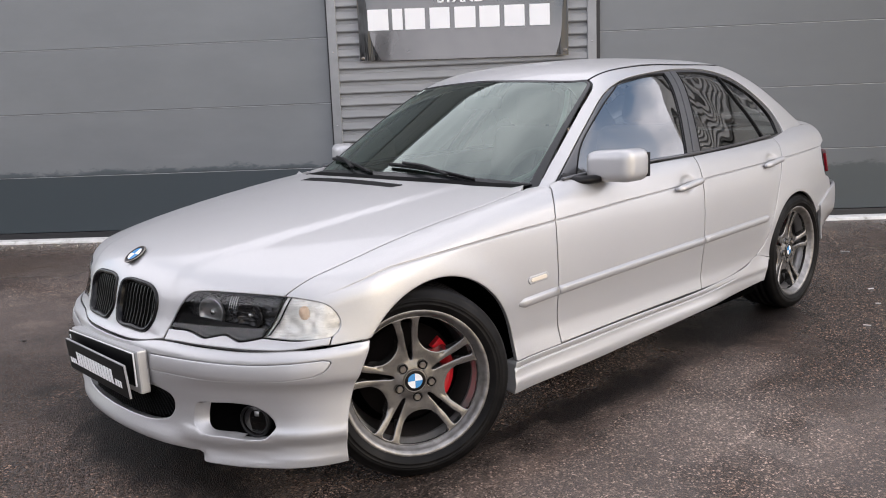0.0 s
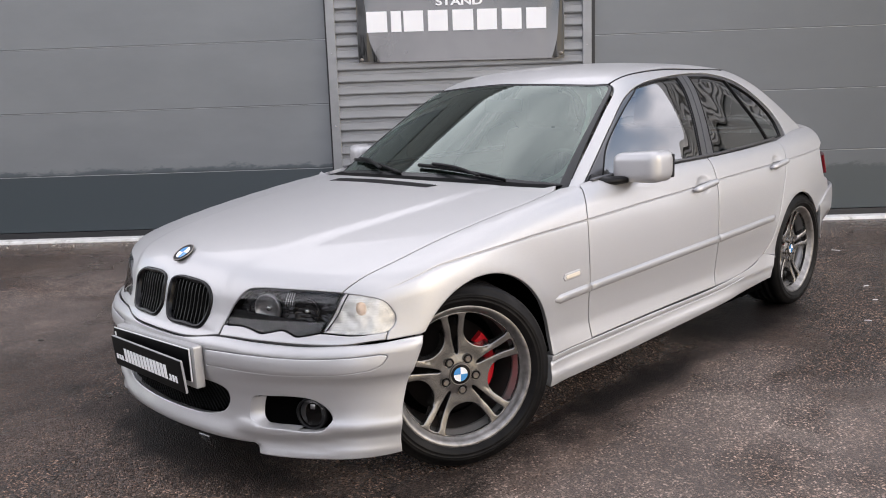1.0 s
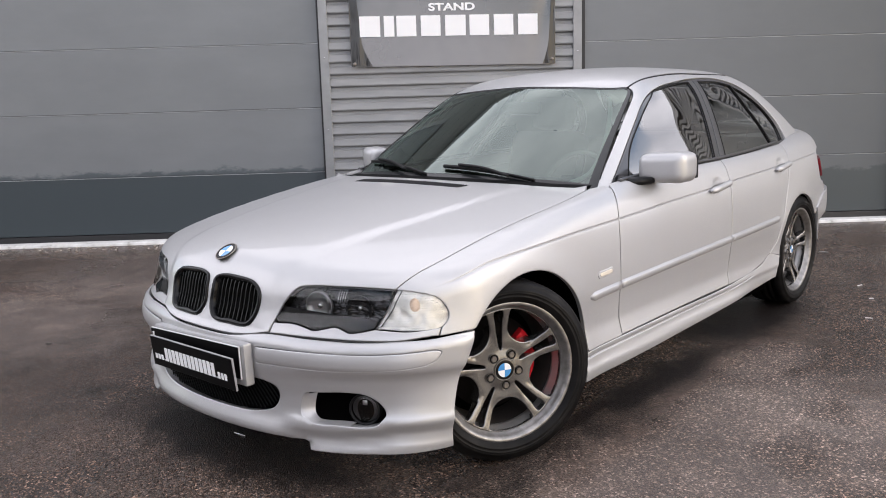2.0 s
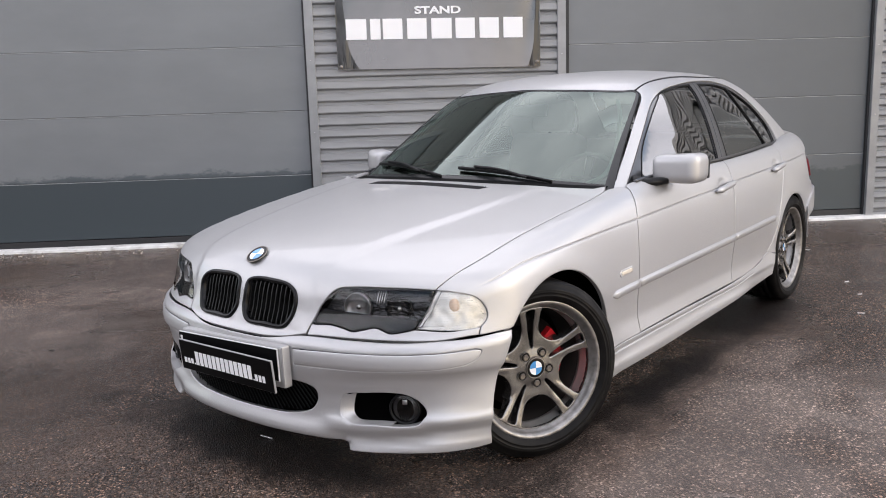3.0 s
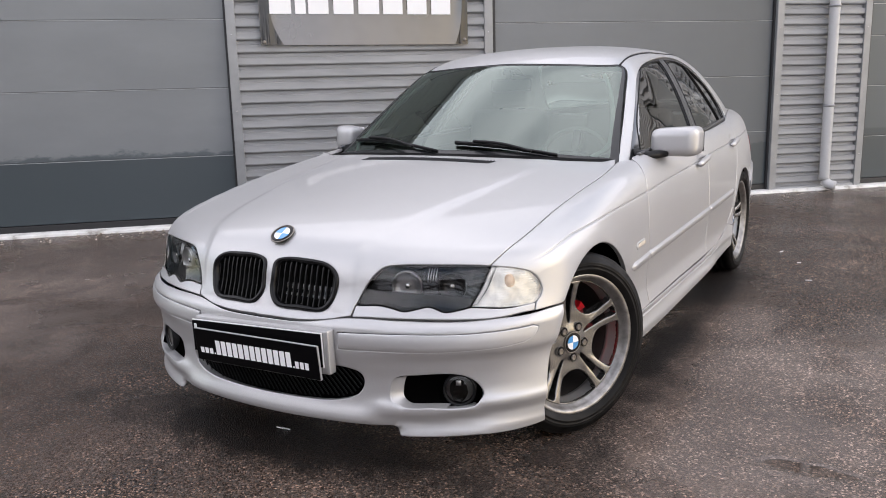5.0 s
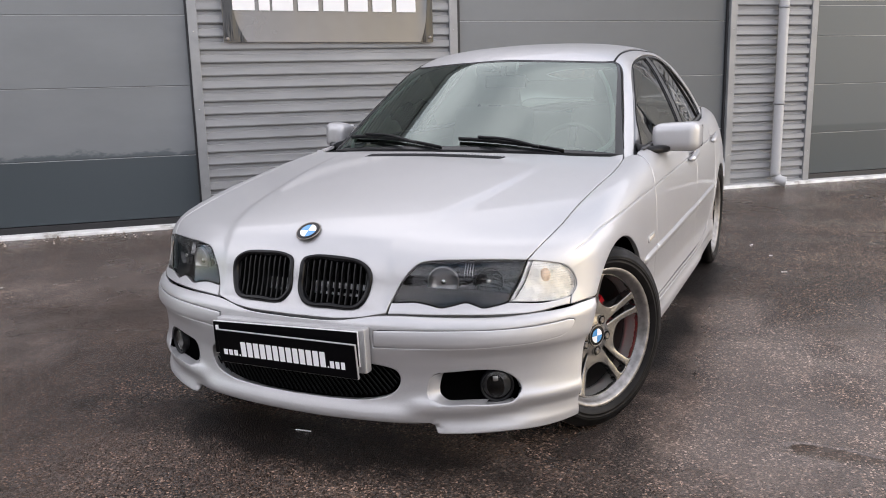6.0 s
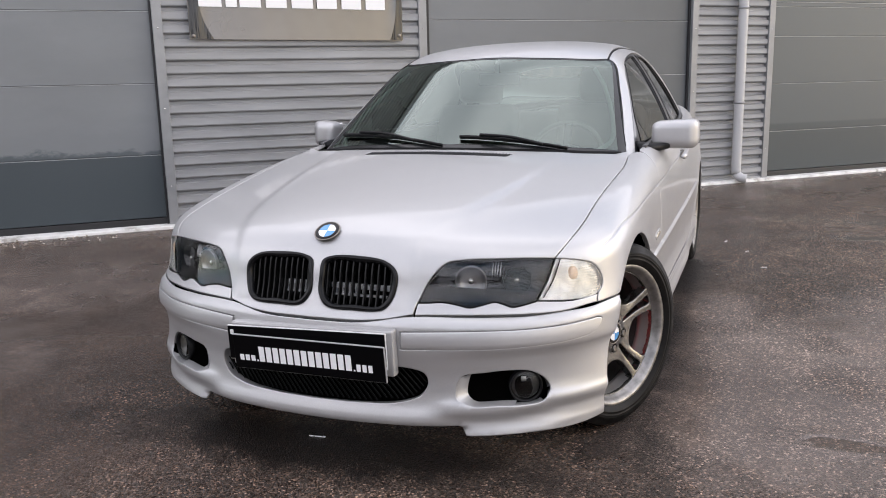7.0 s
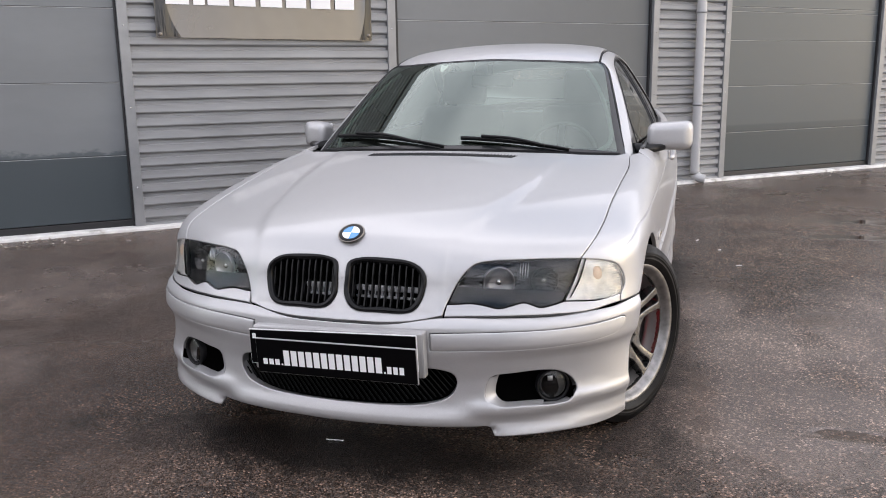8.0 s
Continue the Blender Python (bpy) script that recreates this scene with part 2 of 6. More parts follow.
# a silted stretch by the wall where fines fill the gaps between the stones
silt = an.new("ShaderNodeMapRange")
silt.inputs["From Min"].default_value, silt.inputs["From Max"].default_value, silt.inputs["To Max"].default_value = 1.75, 1.20, 0.75
al.new(spread(((-2.6, 1.4, 1.5, 1.2), (-1.9, 0.2, 1.1, 0.8), (-1.5, -0.9, 0.9, 0.6)), 0.9), silt.inputs["Value"])
stone = blend(ASPHALT, "MIX", stone, 0.92, silt.outputs[0])
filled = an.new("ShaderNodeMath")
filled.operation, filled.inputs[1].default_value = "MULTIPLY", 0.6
al.new(film_sheen.outputs[0], filled.inputs[0])
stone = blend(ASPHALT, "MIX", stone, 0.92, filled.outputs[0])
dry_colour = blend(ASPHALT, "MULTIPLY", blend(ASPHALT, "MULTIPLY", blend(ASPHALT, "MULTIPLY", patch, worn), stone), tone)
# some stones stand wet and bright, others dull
wire(ASPHALT, blend(ASPHALT, "MIX", blend(ASPHALT, "MIX", ramp(ASPHALT, pick.outputs[1], [(0.0, 0.06), (0.45, 0.22), (0.75, 0.7), (0.92, 1.0)]), 0.75, film_sheen.outputs[0]), 0.20, damp_shade.outputs[0]), "Specular IOR Level")
shore = an.new("ShaderNodeMapRange")
shore.inputs["From Min"].default_value, shore.inputs["From Max"].default_value = 1.85, 2.25
al.new(pool, shore.inputs["Value"])
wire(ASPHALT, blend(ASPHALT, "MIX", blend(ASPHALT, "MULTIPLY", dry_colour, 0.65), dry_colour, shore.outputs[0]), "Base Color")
damp = ramp(ASPHALT, noise_node(ASPHALT, 0.55, 5, 0.55), [(0.33, 0.14), (0.41, 0.18), (0.50, 0.24), (0.66, 0.36)])
fringe = an.new("ShaderNodeMapRange")
fringe.inputs["From Min"].default_value, fringe.inputs["From Max"].default_value = 2.3, 3.6
al.new(pool, fringe.inputs["Value"])
damp = blend(ASPHALT, "MIX", 0.13, blend(ASPHALT, "MIX", blend(ASPHALT, "MIX", damp, 0.32, damp_shade.outputs[0]), 0.27, film_sheen.outputs[0]), fringe.outputs[0])
wire(ASPHALT, blend(ASPHALT, "MIX", 0.04, damp, shore.outputs[0]), "Roughness")
grit = blend(ASPHALT, "ADD", blend(ASPHALT, "ADD", noise_node(ASPHALT, 110, 4, 0.65), blend(ASPHALT, "MULTIPLY", pick.outputs[2], 0.35)), ramp(ASPHALT, stones.outputs["Distance"], [(0.0, 0.7), (0.6, 0.0)]))
rough_at = ramp(ASPHALT, noise_node(ASPHALT, 0.55, 5, 0.55), [(0.34, 0.35), (0.46, 0.9), (0.6, 1.0)])
rough_at = blend(ASPHALT, "MIX", rough_at, 0.5, film_sheen.outputs[0])
# the grain, and ripples of silt round the pools
relief(ASPHALT, blend(ASPHALT, "ADD", blend(ASPHALT, "MULTIPLY", blend(ASPHALT, "SUBTRACT", grit, 0.7), blend(ASPHALT, "MULTIPLY", rough_at, shore.outputs[0])), blend(ASPHALT, "MULTIPLY", blend(ASPHALT, "MULTIPLY", noise_node(ASPHALT, 26, 1, 0.5, (0.6, 1.6, 1)), shore.outputs[0]), blend(ASPHALT, "SUBTRACT", 2.2, blend(ASPHALT, "MULTIPLY", fringe.outputs[0], 2.2)))), 1.0, 0.006)
DOOR = shader("grey_door_panel", (0.12, 0.125, 0.13), 0.42)
CLAD = shader("light_grey_cladding", (0.33, 0.335, 0.34), 0.5, 0.1)
wire(CLAD, ramp(CLAD, noise_node(CLAD, 3.0, 8, 0.6, (0.5, 1, 3)), [(0.3, (0.245, 0.25, 0.255)), (0.7, (0.325, 0.33, 0.335))]), "Base Color")
TRIM = shader("grey_metal_trim", (0.31, 0.315, 0.32), 0.4, 0.25)
wire(TRIM, ramp(TRIM, noise_node(TRIM, 5, 6), [(0.3, (0.22, 0.225, 0.23)), (0.7, (0.29, 0.295, 0.30))]), "Base Color")
JOINT = shader("joint_highlight", (0.42, 0.43, 0.44), 0.4, 0.2)
SEAL = shader("door_rubber_seal", (0.014, 0.014, 0.015), 0.5)
SILL = shader("white_painted_threshold", (0.55, 0.54, 0.52), 0.55)
wire(SILL, ramp(SILL, noise_node(SILL, 9, 8, 0.65), [(0.32, (0.34, 0.32, 0.29)), (0.42, (0.62, 0.61, 0.59)), (0.7, (0.80, 0.79, 0.77))]), "Base Color")
VINYL = shader("banner_vinyl", (0.036, 0.035, 0.036), 0.16, coat=1.0, coat_rough=0.05, spec=0.8)
wire(VINYL, ramp(VINYL, noise_node(VINYL, 1.6, 3), [(0.35, (0.028, 0.027, 0.028)), (0.65, (0.055, 0.052, 0.051))]), "Base Color")
relief(VINYL, noise_node(VINYL, 2.2, 2, 0.5, (1.0, 1.0, 0.4)), 0.5, 0.02)
VINYLDARK = shader("banner_dark_vinyl", (0.004, 0.004, 0.004), 0.2, coat=0.25)
relief(VINYLDARK, noise_node(VINYLDARK, 5, 3, 0.5, (3.0, 1.0, 0.3)), 0.6, 0.06)
LETTER = shader("white_lettering", (0.80, 0.80, 0.80), 0.5)
PIPE = shader("grey_plastic_pipe", (0.42, 0.42, 0.42), 0.35)
BACKDROP = shader("dark_backdrop", (0.045, 0.045, 0.043), 0.9)
wire(BACKDROP, ramp(BACKDROP, noise_node(BACKDROP, 0.8, 6), [(0.35, (0.028, 0.029, 0.027)), (0.65, (0.06, 0.058, 0.054))]), "Base Color")
GRIT = shader("pale_grit", (0.36, 0.31, 0.26), 0.8)
wire(GRIT, ramp(GRIT, noise_node(GRIT, 20, 3), [(0.35, (0.20, 0.165, 0.13)), (0.65, (0.52, 0.47, 0.40))]), "Base Color")
BARK = shader("wet_brown_bark", (0.030, 0.020, 0.014), 0.4)
CONCRETE = shader("grey_render", (0.22, 0.22, 0.22), 0.8)

# door steel: faint micro ribs, and rain-wet below a ragged tide line
wet_edge = noise_node(DOOR, 4.2, 9, 0.74, (0.6, 1, 1.3))
dn, dl, db = nodes_of(DOOR)
tc, sep, add, mr = dn.new("ShaderNodeTexCoord"), dn.new("ShaderNodeSeparateXYZ"), dn.new("ShaderNodeMath"), dn.new("ShaderNodeMapRange")
dl.new(tc.outputs["Object"], sep.inputs[0])
add.operation = "MULTIPLY_ADD"
add.inputs[1].default_value = 0.30
dl.new(wet_edge, add.inputs[0])
dl.new(sep.outputs["Z"], add.inputs[2])
rise, lift = dn.new("ShaderNodeMapRange"), dn.new("ShaderNodeMath")
rise.inputs["From Min"].default_value, rise.inputs["From Max"].default_value, rise.inputs["To Max"].default_value = 4.7, 5.8, 2.2
dl.new(sep.outputs["X"], rise.inputs["Value"])
lift.operation = "SUBTRACT"
dl.new(add.outputs[0], lift.inputs[0])
dl.new(rise.outputs["Result"], lift.inputs[1])
mr.inputs["From Min"].default_value, mr.inputs["From Max"].default_value = 0.790, 0.820
dip, drier = dn.new("ShaderNodeMapRange"), dn.new("ShaderNodeMath")
dip.inputs["From Min"].default_value, dip.inputs["From Max"].default_value, dip.inputs["To Max"].default_value = -0.5, 0.5, 0.16
dl.new(sep.outputs["X"], dip.inputs["Value"])
dl.new(lift.outputs[0], drier.inputs[0])
dl.new(dip.outputs["Result"], drier.inputs[1])
dl.new(drier.outputs[0], mr.inputs["Value"])
dry = ramp(DOOR, noise_node(DOOR, 1.5, 8, 0.6, (0.6, 1, 1.4)), [(0.3, (0.150, 0.160, 0.167)), (0.7, (0.182, 0.193, 0.200))])
low = dn.new("ShaderNodeMapRange")
low.inputs["From Min"].default_value, low.inputs["From Max"].default_value = 0.600, 0.622
dl.new(sep.outputs["Z"], low.inputs["Value"])
soaked = blend(DOOR, "MIX", (0.050, 0.062, 0.069), (0.076, 0.090, 0.098), low.outputs["Result"])
# the second door grows darker along its length
darker_end, streaked = dn.new("ShaderNodeMapRange"), dn.new("ShaderNodeMath")
darker_end.inputs["From Min"].default_value, darker_end.inputs["From Max"].default_value, darker_end.inputs["To Max"].default_value = 2.1, 5.0, 0.80
streaked.operation, streaked.inputs[1].default_value = "MULTIPLY_ADD", 0.9
dl.new(noise_node(DOOR, 1.1, 4, 0.6, (1.0, 1, 0.5)), streaked.inputs[0])
dl.new(sep.outputs["X"], streaked.inputs[2])
dl.new(streaked.outputs[0], darker_end.inputs["Value"])
dry = blend(DOOR, "MIX", dry, (0.070, 0.079, 0.085), darker_end.outputs["Result"])
wire(DOOR, blend(DOOR, "MIX", soaked, dry, mr.outputs[0]), "Base Color")
wire(DOOR, ramp(DOOR, mr.outputs[0], [(0, 0.32), (1, 0.42)]), "Roughness")
relief(DOOR, noise_node(DOOR, 500, 2, 0.5, (0.05, 1, 1)), 0.12, 0.001)

# ---- mesh helpers


def make(name, verts, faces, material, parent=None, label="", smooth=True, normals=None):
    me = bpy.data.meshes.new(name)
    me.from_pydata([tuple(v) for v in np.asarray(verts, float).tolist()], [], [tuple(int(i) for i in f) for f in faces])
    me.materials.append(material)
    me.polygons.foreach_set("use_smooth", [smooth] * len(me.polygons))
    me.update()
    if normals is not None:
        me.normals_split_custom_set_from_vertices([tuple(v) for v in np.asarray(normals).tolist()])
    ob = new(name, me)
    ob.parent = parent
    return tagged(ob, label)


def part(name, bm, material, parent, label="", smooth=False):
    me = bpy.data.meshes.new(name)
    bm.to_mesh(me)
    bm.free()
    me.materials.append(material)
    me.polygons.foreach_set("use_smooth", [smooth] * len(me.polygons))
    ob = new(name, me)
    ob.parent = parent
    return tagged(ob, label)


def block(x0, x1, y0, y1, z0, z1, bevel=0.0, m=None, segments=2):
    bm = bmesh.new()
    bmesh.ops.create_cube(bm, size=1)
    for v in bm.verts:
        v.co = Vector(((x0 + x1) / 2 + v.co.x * (x1 - x0), (y0 + y1) / 2 + v.co.y * (y1 - y0), (z0 + z1) / 2 + v.co.z * (z1 - z0)))
    if bevel:
        bmesh.ops.bevel(bm, geom=bm.edges[:], offset=bevel, segments=segments, affect="EDGES", profile=0.6)
    if m is not None:
        bm.transform(m)
    return bm


def lathe(profile, n=64, m=None, closed=False):
    """A profile of (radius, along) turned about the x axis."""
    prof = np.array(profile, float)
    a = np.linspace(0, 2 * np.pi, n, endpoint=False)
    v = np.stack([np.repeat(prof[:, 1], n), np.outer(prof[:, 0], np.cos(a)).ravel(), np.outer(prof[:, 0], np.sin(a)).ravel()], 1)
    f, k = [], len(prof)
    for i in range(k if closed else k - 1):
        for j in range(n):
            f.append((i * n + j, i * n + (j + 1) % n, (i + 1) % k * n + (j + 1) % n, (i + 1) % k * n + j))
    if m is not None:
        v = (np.array(m.to_3x3()) @ v.T).T + np.array(m.translation)
    return v, f


def tube(path, r, n=10, flat=1.0):
    """A round bar along a path, closed at both ends; flat squeezes it upright."""
    p = np.array(path, float)
    t = np.gradient(p, axis=0)
    t /= np.linalg.norm(t, axis=1)[:, None]
    up = np.tile([0.0, 0, 1], (len(p), 1))
    up[np.abs(t[:, 2]) > 0.95] = (0, 1, 0)
    u = np.cross(t, up)
    u /= np.linalg.norm(u, axis=1)[:, None]
    w = np.cross(u, t)
    a = np.linspace(0, 2 * np.pi, n, endpoint=False)
    rr = np.broadcast_to(np.asarray(r, float), (len(p),))
    v = (p[:, None] + rr[:, None, None] * (np.cos(a)[None, :, None] * u[:, None] + flat * np.sin(a)[None, :, None] * w[:, None])).reshape(-1, 3)
    f = [(i * n + j, i * n + (j + 1) % n, (i + 1) * n + (j + 1) % n, (i + 1) * n + j) for i in range(len(p) - 1) for j in range(n)]
    return v, f + [tuple(range(n))[::-1], tuple(range((len(p) - 1) * n, len(p) * n))]


def spline(points, closed=False, gap=0.012):
    """A smooth line through points (2D or 3D), with a point about every gap."""
    p = np.array(points, float)
    if len(p) == 2:
        k = max(2, int(np.linalg.norm(p[1] - p[0]) / gap) + 1)
        return p[0] + np.linspace(0, 1, k)[:, None] * (p[1] - p[0])
    q = np.concatenate([p[-1:], p, p[:2]]) if closed else np.concatenate([[2 * p[0] - p[1]], p, [2 * p[-1] - p[-2]]])
    out = []
    for i in range(1, len(q) - 2):
        k = max(2, int(np.linalg.norm(q[i + 1] - q[i]) / gap) + 1)
        t = np.linspace(0, 1, k, endpoint=False)[:, None]
        d = [max(np.linalg.norm(q[i + j] - q[i + j - 1]), 1e-6) ** 0.5 for j in (0, 1, 2)]
        m1 = (q[i + 1] - q[i]) + d[1] * ((q[i] - q[i - 1]) / d[0] ** 1 - (q[i + 1] - q[i - 1]) / (d[0] + d[1]))
        m2 = (q[i + 1] - q[i]) + d[1] * ((q[i + 2] - q[i + 1]) / d[2] ** 1 - (q[i + 2] - q[i]) / (d[1] + d[2]))
        out.append((2 * t**3 - 3 * t**2 + 1) * q[i] + (t**3 - 2 * t**2 + t) * m1 + (3 * t**2 - 2 * t**3) * q[i + 1] + (t**3 - t**2) * m2)
    if not closed:
        out.append(p[-1:])
    return np.concatenate(out)


def within(poly, pts):
    x, y = pts[:, 0][:, None], pts[:, 1][:, None]
    a, b = poly, np.roll(poly, -1, 0)
    cross = ((a[:, 1] > y) != (b[:, 1] > y)) & (x < (b[:, 0] - a[:, 0]) * (y - a[:, 1]) / np.where(b[:, 1] == a[:, 1], 1e-12, b[:, 1] - a[:, 1]) + a[:, 0])
    return cross.sum(1) % 2 == 1


def area(poly):
    b = np.roll(poly, -1, 0)
    return ((poly[:, 0] * b[:, 1] - b[:, 0] * poly[:, 1]).sum()) / 2


def inset(poly, d):
    """A closed line moved inwards by d (outwards if negative); it must run anticlockwise."""
    e = np.roll(poly, -1, 0) - poly
    n = np.stack([-e[:, 1], e[:, 0]], 1) / np.maximum(np.linalg.norm(e, axis=1), 1e-9)[:, None]
    s = n + np.roll(n, 1, 0)
    s /= np.maximum((s * s).sum(1), 0.5)[:, None] / 2
    return poly + d * s


class Sheet:
    """A flat domain: base + a * e1 + b * e2, thrown onto a shape along way."""

    def __init__(self, base, e1, way):
        self.base, self.e1 = np.array(base, float), np.array(e1, float)
        self.way = np.array(way, float) / np.linalg.norm(way)
        self.e2 = np.cross(self.way, self.e1)

    def flat(self, p):
        p = np.array(p, float) - self.base
        return np.stack([p @ self.e1, p @ self.e2], 1)

    def rays(self, q):
        return self.base + q[:, :1] * self.e1 + q[:, 1:] * self.e2, np.tile(self.way, (len(q), 1))


class Round:
    """A domain of angle and height about an upright axis."""

    def __init__(self, y, front):
        self.y, self.s = y, 1 if front else -1

    def flat(self, p):
        p = np.array(p, float)
        return np.stack([0.9 * np.arctan2(p[:, 0], self.s * (self.y - p[:, 1])), p[:, 2]], 1)

    def rays(self, q):
        a = q[:, 0] / 0.9
        return np.stack([0 * a, 0 * a + self.y, q[:, 1]], 1), np.stack([np.sin(a), -self.s * np.cos(a), 0 * a], 1)


def panel(name, f, sheet, outline, material, parent, label="", holes=(), lines=(), h=0.022, gap=0.002, thick=0.014, lift=0.0, far=1.6, mirror=False, soft=0.0016):
    """A skin panel: the part of the shape f inside an outline (2D, or 3D points near the skin), with rounded edges turned in by thick.
    holes are cut out; lines are extra rows of points; lift moves it off the skin; mirror makes the same for the other side."""
    def to2d(o):
        o = np.array(o, float)
        return sheet.flat(settle(f, o)) if o.shape[1] == 3 else o

    outer = to2d(outline)
    outer = outer if area(outer) > 0 else outer[::-1]
    outer = inset(outer, gap)
    rings, cuts = [outer], []
    for c in holes:
        c = to2d(c)
        c = c if area(c) > 0 else c[::-1]
        cuts.append(c)
        rings.append(c[::-1])
    pts, edges, kind, away = [], [], [], []
    for ring in rings:
        inner = inset(ring, 0.0035)
        for r, loop in enumerate((ring, inner)):
            start = sum(len(p) for p in pts)
            pts.append(loop)
            edges += [(start + i, start + (i + 1) % len(loop)) for i in range(len(loop))]
            kind += [1 - r] * len(loop)
    border = np.concatenate(pts)
    lo, hi = outer.min(0), outer.max(0)
    gx, gy = np.meshgrid(np.arange(lo[0] + h / 2, hi[0], h), np.arange(lo[1] + h / 2, hi[1], h), indexing="ij")
    grid = np.stack([gx.ravel(), gy.ravel()], 1)
    for line in lines:
        l2 = to2d(line)
        d = np.gradient(l2, axis=0)
        d = np.stack([-d[:, 1], d[:, 0]], 1) / np.linalg.norm(d, axis=1)[:, None]
        grid = grid[[np.hypot(*(l2 - g).T).min() > 0.018 for g in grid]]
        grid = np.concatenate([grid] + [l2 + o * d for o in (-0.014, -0.0075, -0.0045, -0.0028, -0.0014, 0, 0.0014, 0.0028, 0.0045, 0.0075, 0.014)])
    ok = within(inset(outer, 0.006), grid)
    for c in cuts:
        ok &= ~within(inset(c, -0.006), grid)
    grid = grid[ok]
    near = np.array([np.hypot(*(border - g).T).min() for g in grid]) if len(grid) else np.zeros(0)
    grid = grid[near > 0.004]
    every = np.concatenate([border, grid])
    v2, _, tris, orig, _, _ = mathutils.geometry.delaunay_2d_cdt([Vector(p) for p in every.tolist()], edges, [], 0, 1e-7)
    kinds = np.array([max([kind[o] if o < len(kind) else 0 for o in src], default=0) for src in orig])
    v2 = np.array([tuple(v) for v in v2])
    tris = np.array(tris)
    mid = v2[tris].mean(1)
    ok = within(outer, mid)
    for c in cuts:
        ok &= ~within(c, mid)
    tris = tris[ok]
    eye, way = sheet.rays(v2)
    p = meet(f, eye, way, 0.0, far)
    nrm = slope(f, p)
    p = p + nrm * lift
    flip = np.einsum("ij,ij->i", np.cross(p[tris[:, 1]] - p[tris[:, 0]], p[tris[:, 2]] - p[tris[:, 0]]), nrm[tris[:, 0]]) < 0
    tris[flip] = tris[flip][:, ::-1]
    # soft edge and the turned-in flange
    count = {}
    for t in tris:
        for a, b in ((t[0], t[1]), (t[1], t[2]), (t[2], t[0])):
            count[(a, b)] = True
    rim = [(a, b) for a, b in count if (b, a) not in count]
    rv = sorted({i for e in rim for i in e})
    at = {i: k for k, i in enumerate(rv)}
    out = np.zeros((len(rv), 3))
    for a, b in rim:
        o = np.cross(p[b] - p[a], nrm[a])
        o /= max(np.linalg.norm(o), 1e-9)
        out[at[a]] += o
        out[at[b]] += o
    out /= np.maximum(np.linalg.norm(out, axis=1), 1e-9)[:, None]
    body_n = nrm.copy()
    base = p[rv] - nrm[rv] * soft
    p2 = p.copy()
    p2[rv] = base
    body_n[rv] = nrm[rv] + 0.9 * out
    body_n /= np.linalg.norm(body_n, axis=1)[:, None]
    n0 = len(p2)
    depth = np.full(len(rv), thick)
    verts = np.concatenate([p2, base, base - nrm[rv] * depth[:, None]])
    normals = np.concatenate([body_n, out, out])
    faces = [tuple(t) for t in tris] + [(n0 + at[b], n0 + at[a], n0 + len(rv) + at[a], n0 + len(rv) + at[b]) for a, b in rim]
    ob = make(name, verts, faces, material, parent, label, True, normals)
    if mirror:
        flip = np.array([-1, 1, 1])
        other = make(name, verts * flip, [f[::-1] for f in faces], material, parent if mirror is True else mirror, label, True, normals * flip)
        return ob, other
    return ob


def mirrored(name, verts, faces, material, parent, other, label="", smooth=True):
    v = np.asarray(verts, float)
    return make(name, v, faces, material, parent, label, smooth), make(name, v * (-1, 1, 1), [tuple(f)[::-1] for f in faces], material, other, label, smooth)


def empty(name, m=None, label="", category="", group="", kind="", parent=None):
    ob = new(name)
    if m is not None:
        ob.matrix_basis = m
    ob.parent = parent
    return tagged(ob, label, category, group, kind)


# ---- the car's skin: smooth shape functions, metres, x to the car's left, y to its rear from the front axle, z up
def curve(knots):
    """A smooth curve through (a, value) knots."""
    a = np.array([k[0] for k in knots], float)
    v = np.array([k[1] for k in knots], float)
    h, s = np.diff(a), np.diff(v) / np.diff(a)
    m = np.zeros(len(a))
    m[1:-1] = np.where(s[1:] * s[:-1] > 0, 2 * s[1:] * s[:-1] / np.where(s[1:] + s[:-1] == 0, 1, s[1:] + s[:-1]), 0)
    m[0], m[-1] = s[0], s[-1]

    def value(q):
        q = np.asarray(q, float)
        i = np.clip(np.searchsorted(a, q) - 1, 0, len(h) - 1)
        w = (q - a[i]) / h[i]
        inside = v[i] * (1 + 2 * w) * (1 - w) ** 2 + h[i] * m[i] * w * (1 - w) ** 2 + v[i + 1] * w * w * (3 - 2 * w) + h[i] * m[i + 1] * w * w * (w - 1)
        return np.where(q < a[0], v[0] + (q - a[0]) * m[0], np.where(q > a[-1], v[-1] + (q - a[-1]) * m[-1], inside))

    return value


def smax(a, b, k):
    h = np.maximum(k - np.abs(a - b), 0) / k
    return np.maximum(a, b) + h * h * k / 4


def step(q):
    return 0.5 + 0.5 * np.tanh(q)


WB, RADIUS, ARCH_F, ARCH_R = 2.725, 0.312, 0.065, 2.67
HANDLES = ((1.575, 0.789), (2.415, 0.818))
plan = curve([(-0.7, 0.74), (-0.45, 0.80), (-0.2, 0.835), (0.1, 0.85), (0.5, 0.857), (1.0, 0.862), (1.6, 0.862), (2.2, 0.857), (2.7, 0.843), (3.1, 0.812), (3.45, 0.745), (3.7, 0.66)])
lean = curve([(0.1, -0.02), (0.24, 0.004), (0.285, 0.006), (0.32, 0.0), (0.37, -0.007), (0.43, -0.005), (0.52, 0.001), (0.62, -0.002), (0.72, -0.010), (0.8, -0.027), (0.87, -0.055), (0.95, -0.095), (1.05, -0.17)])
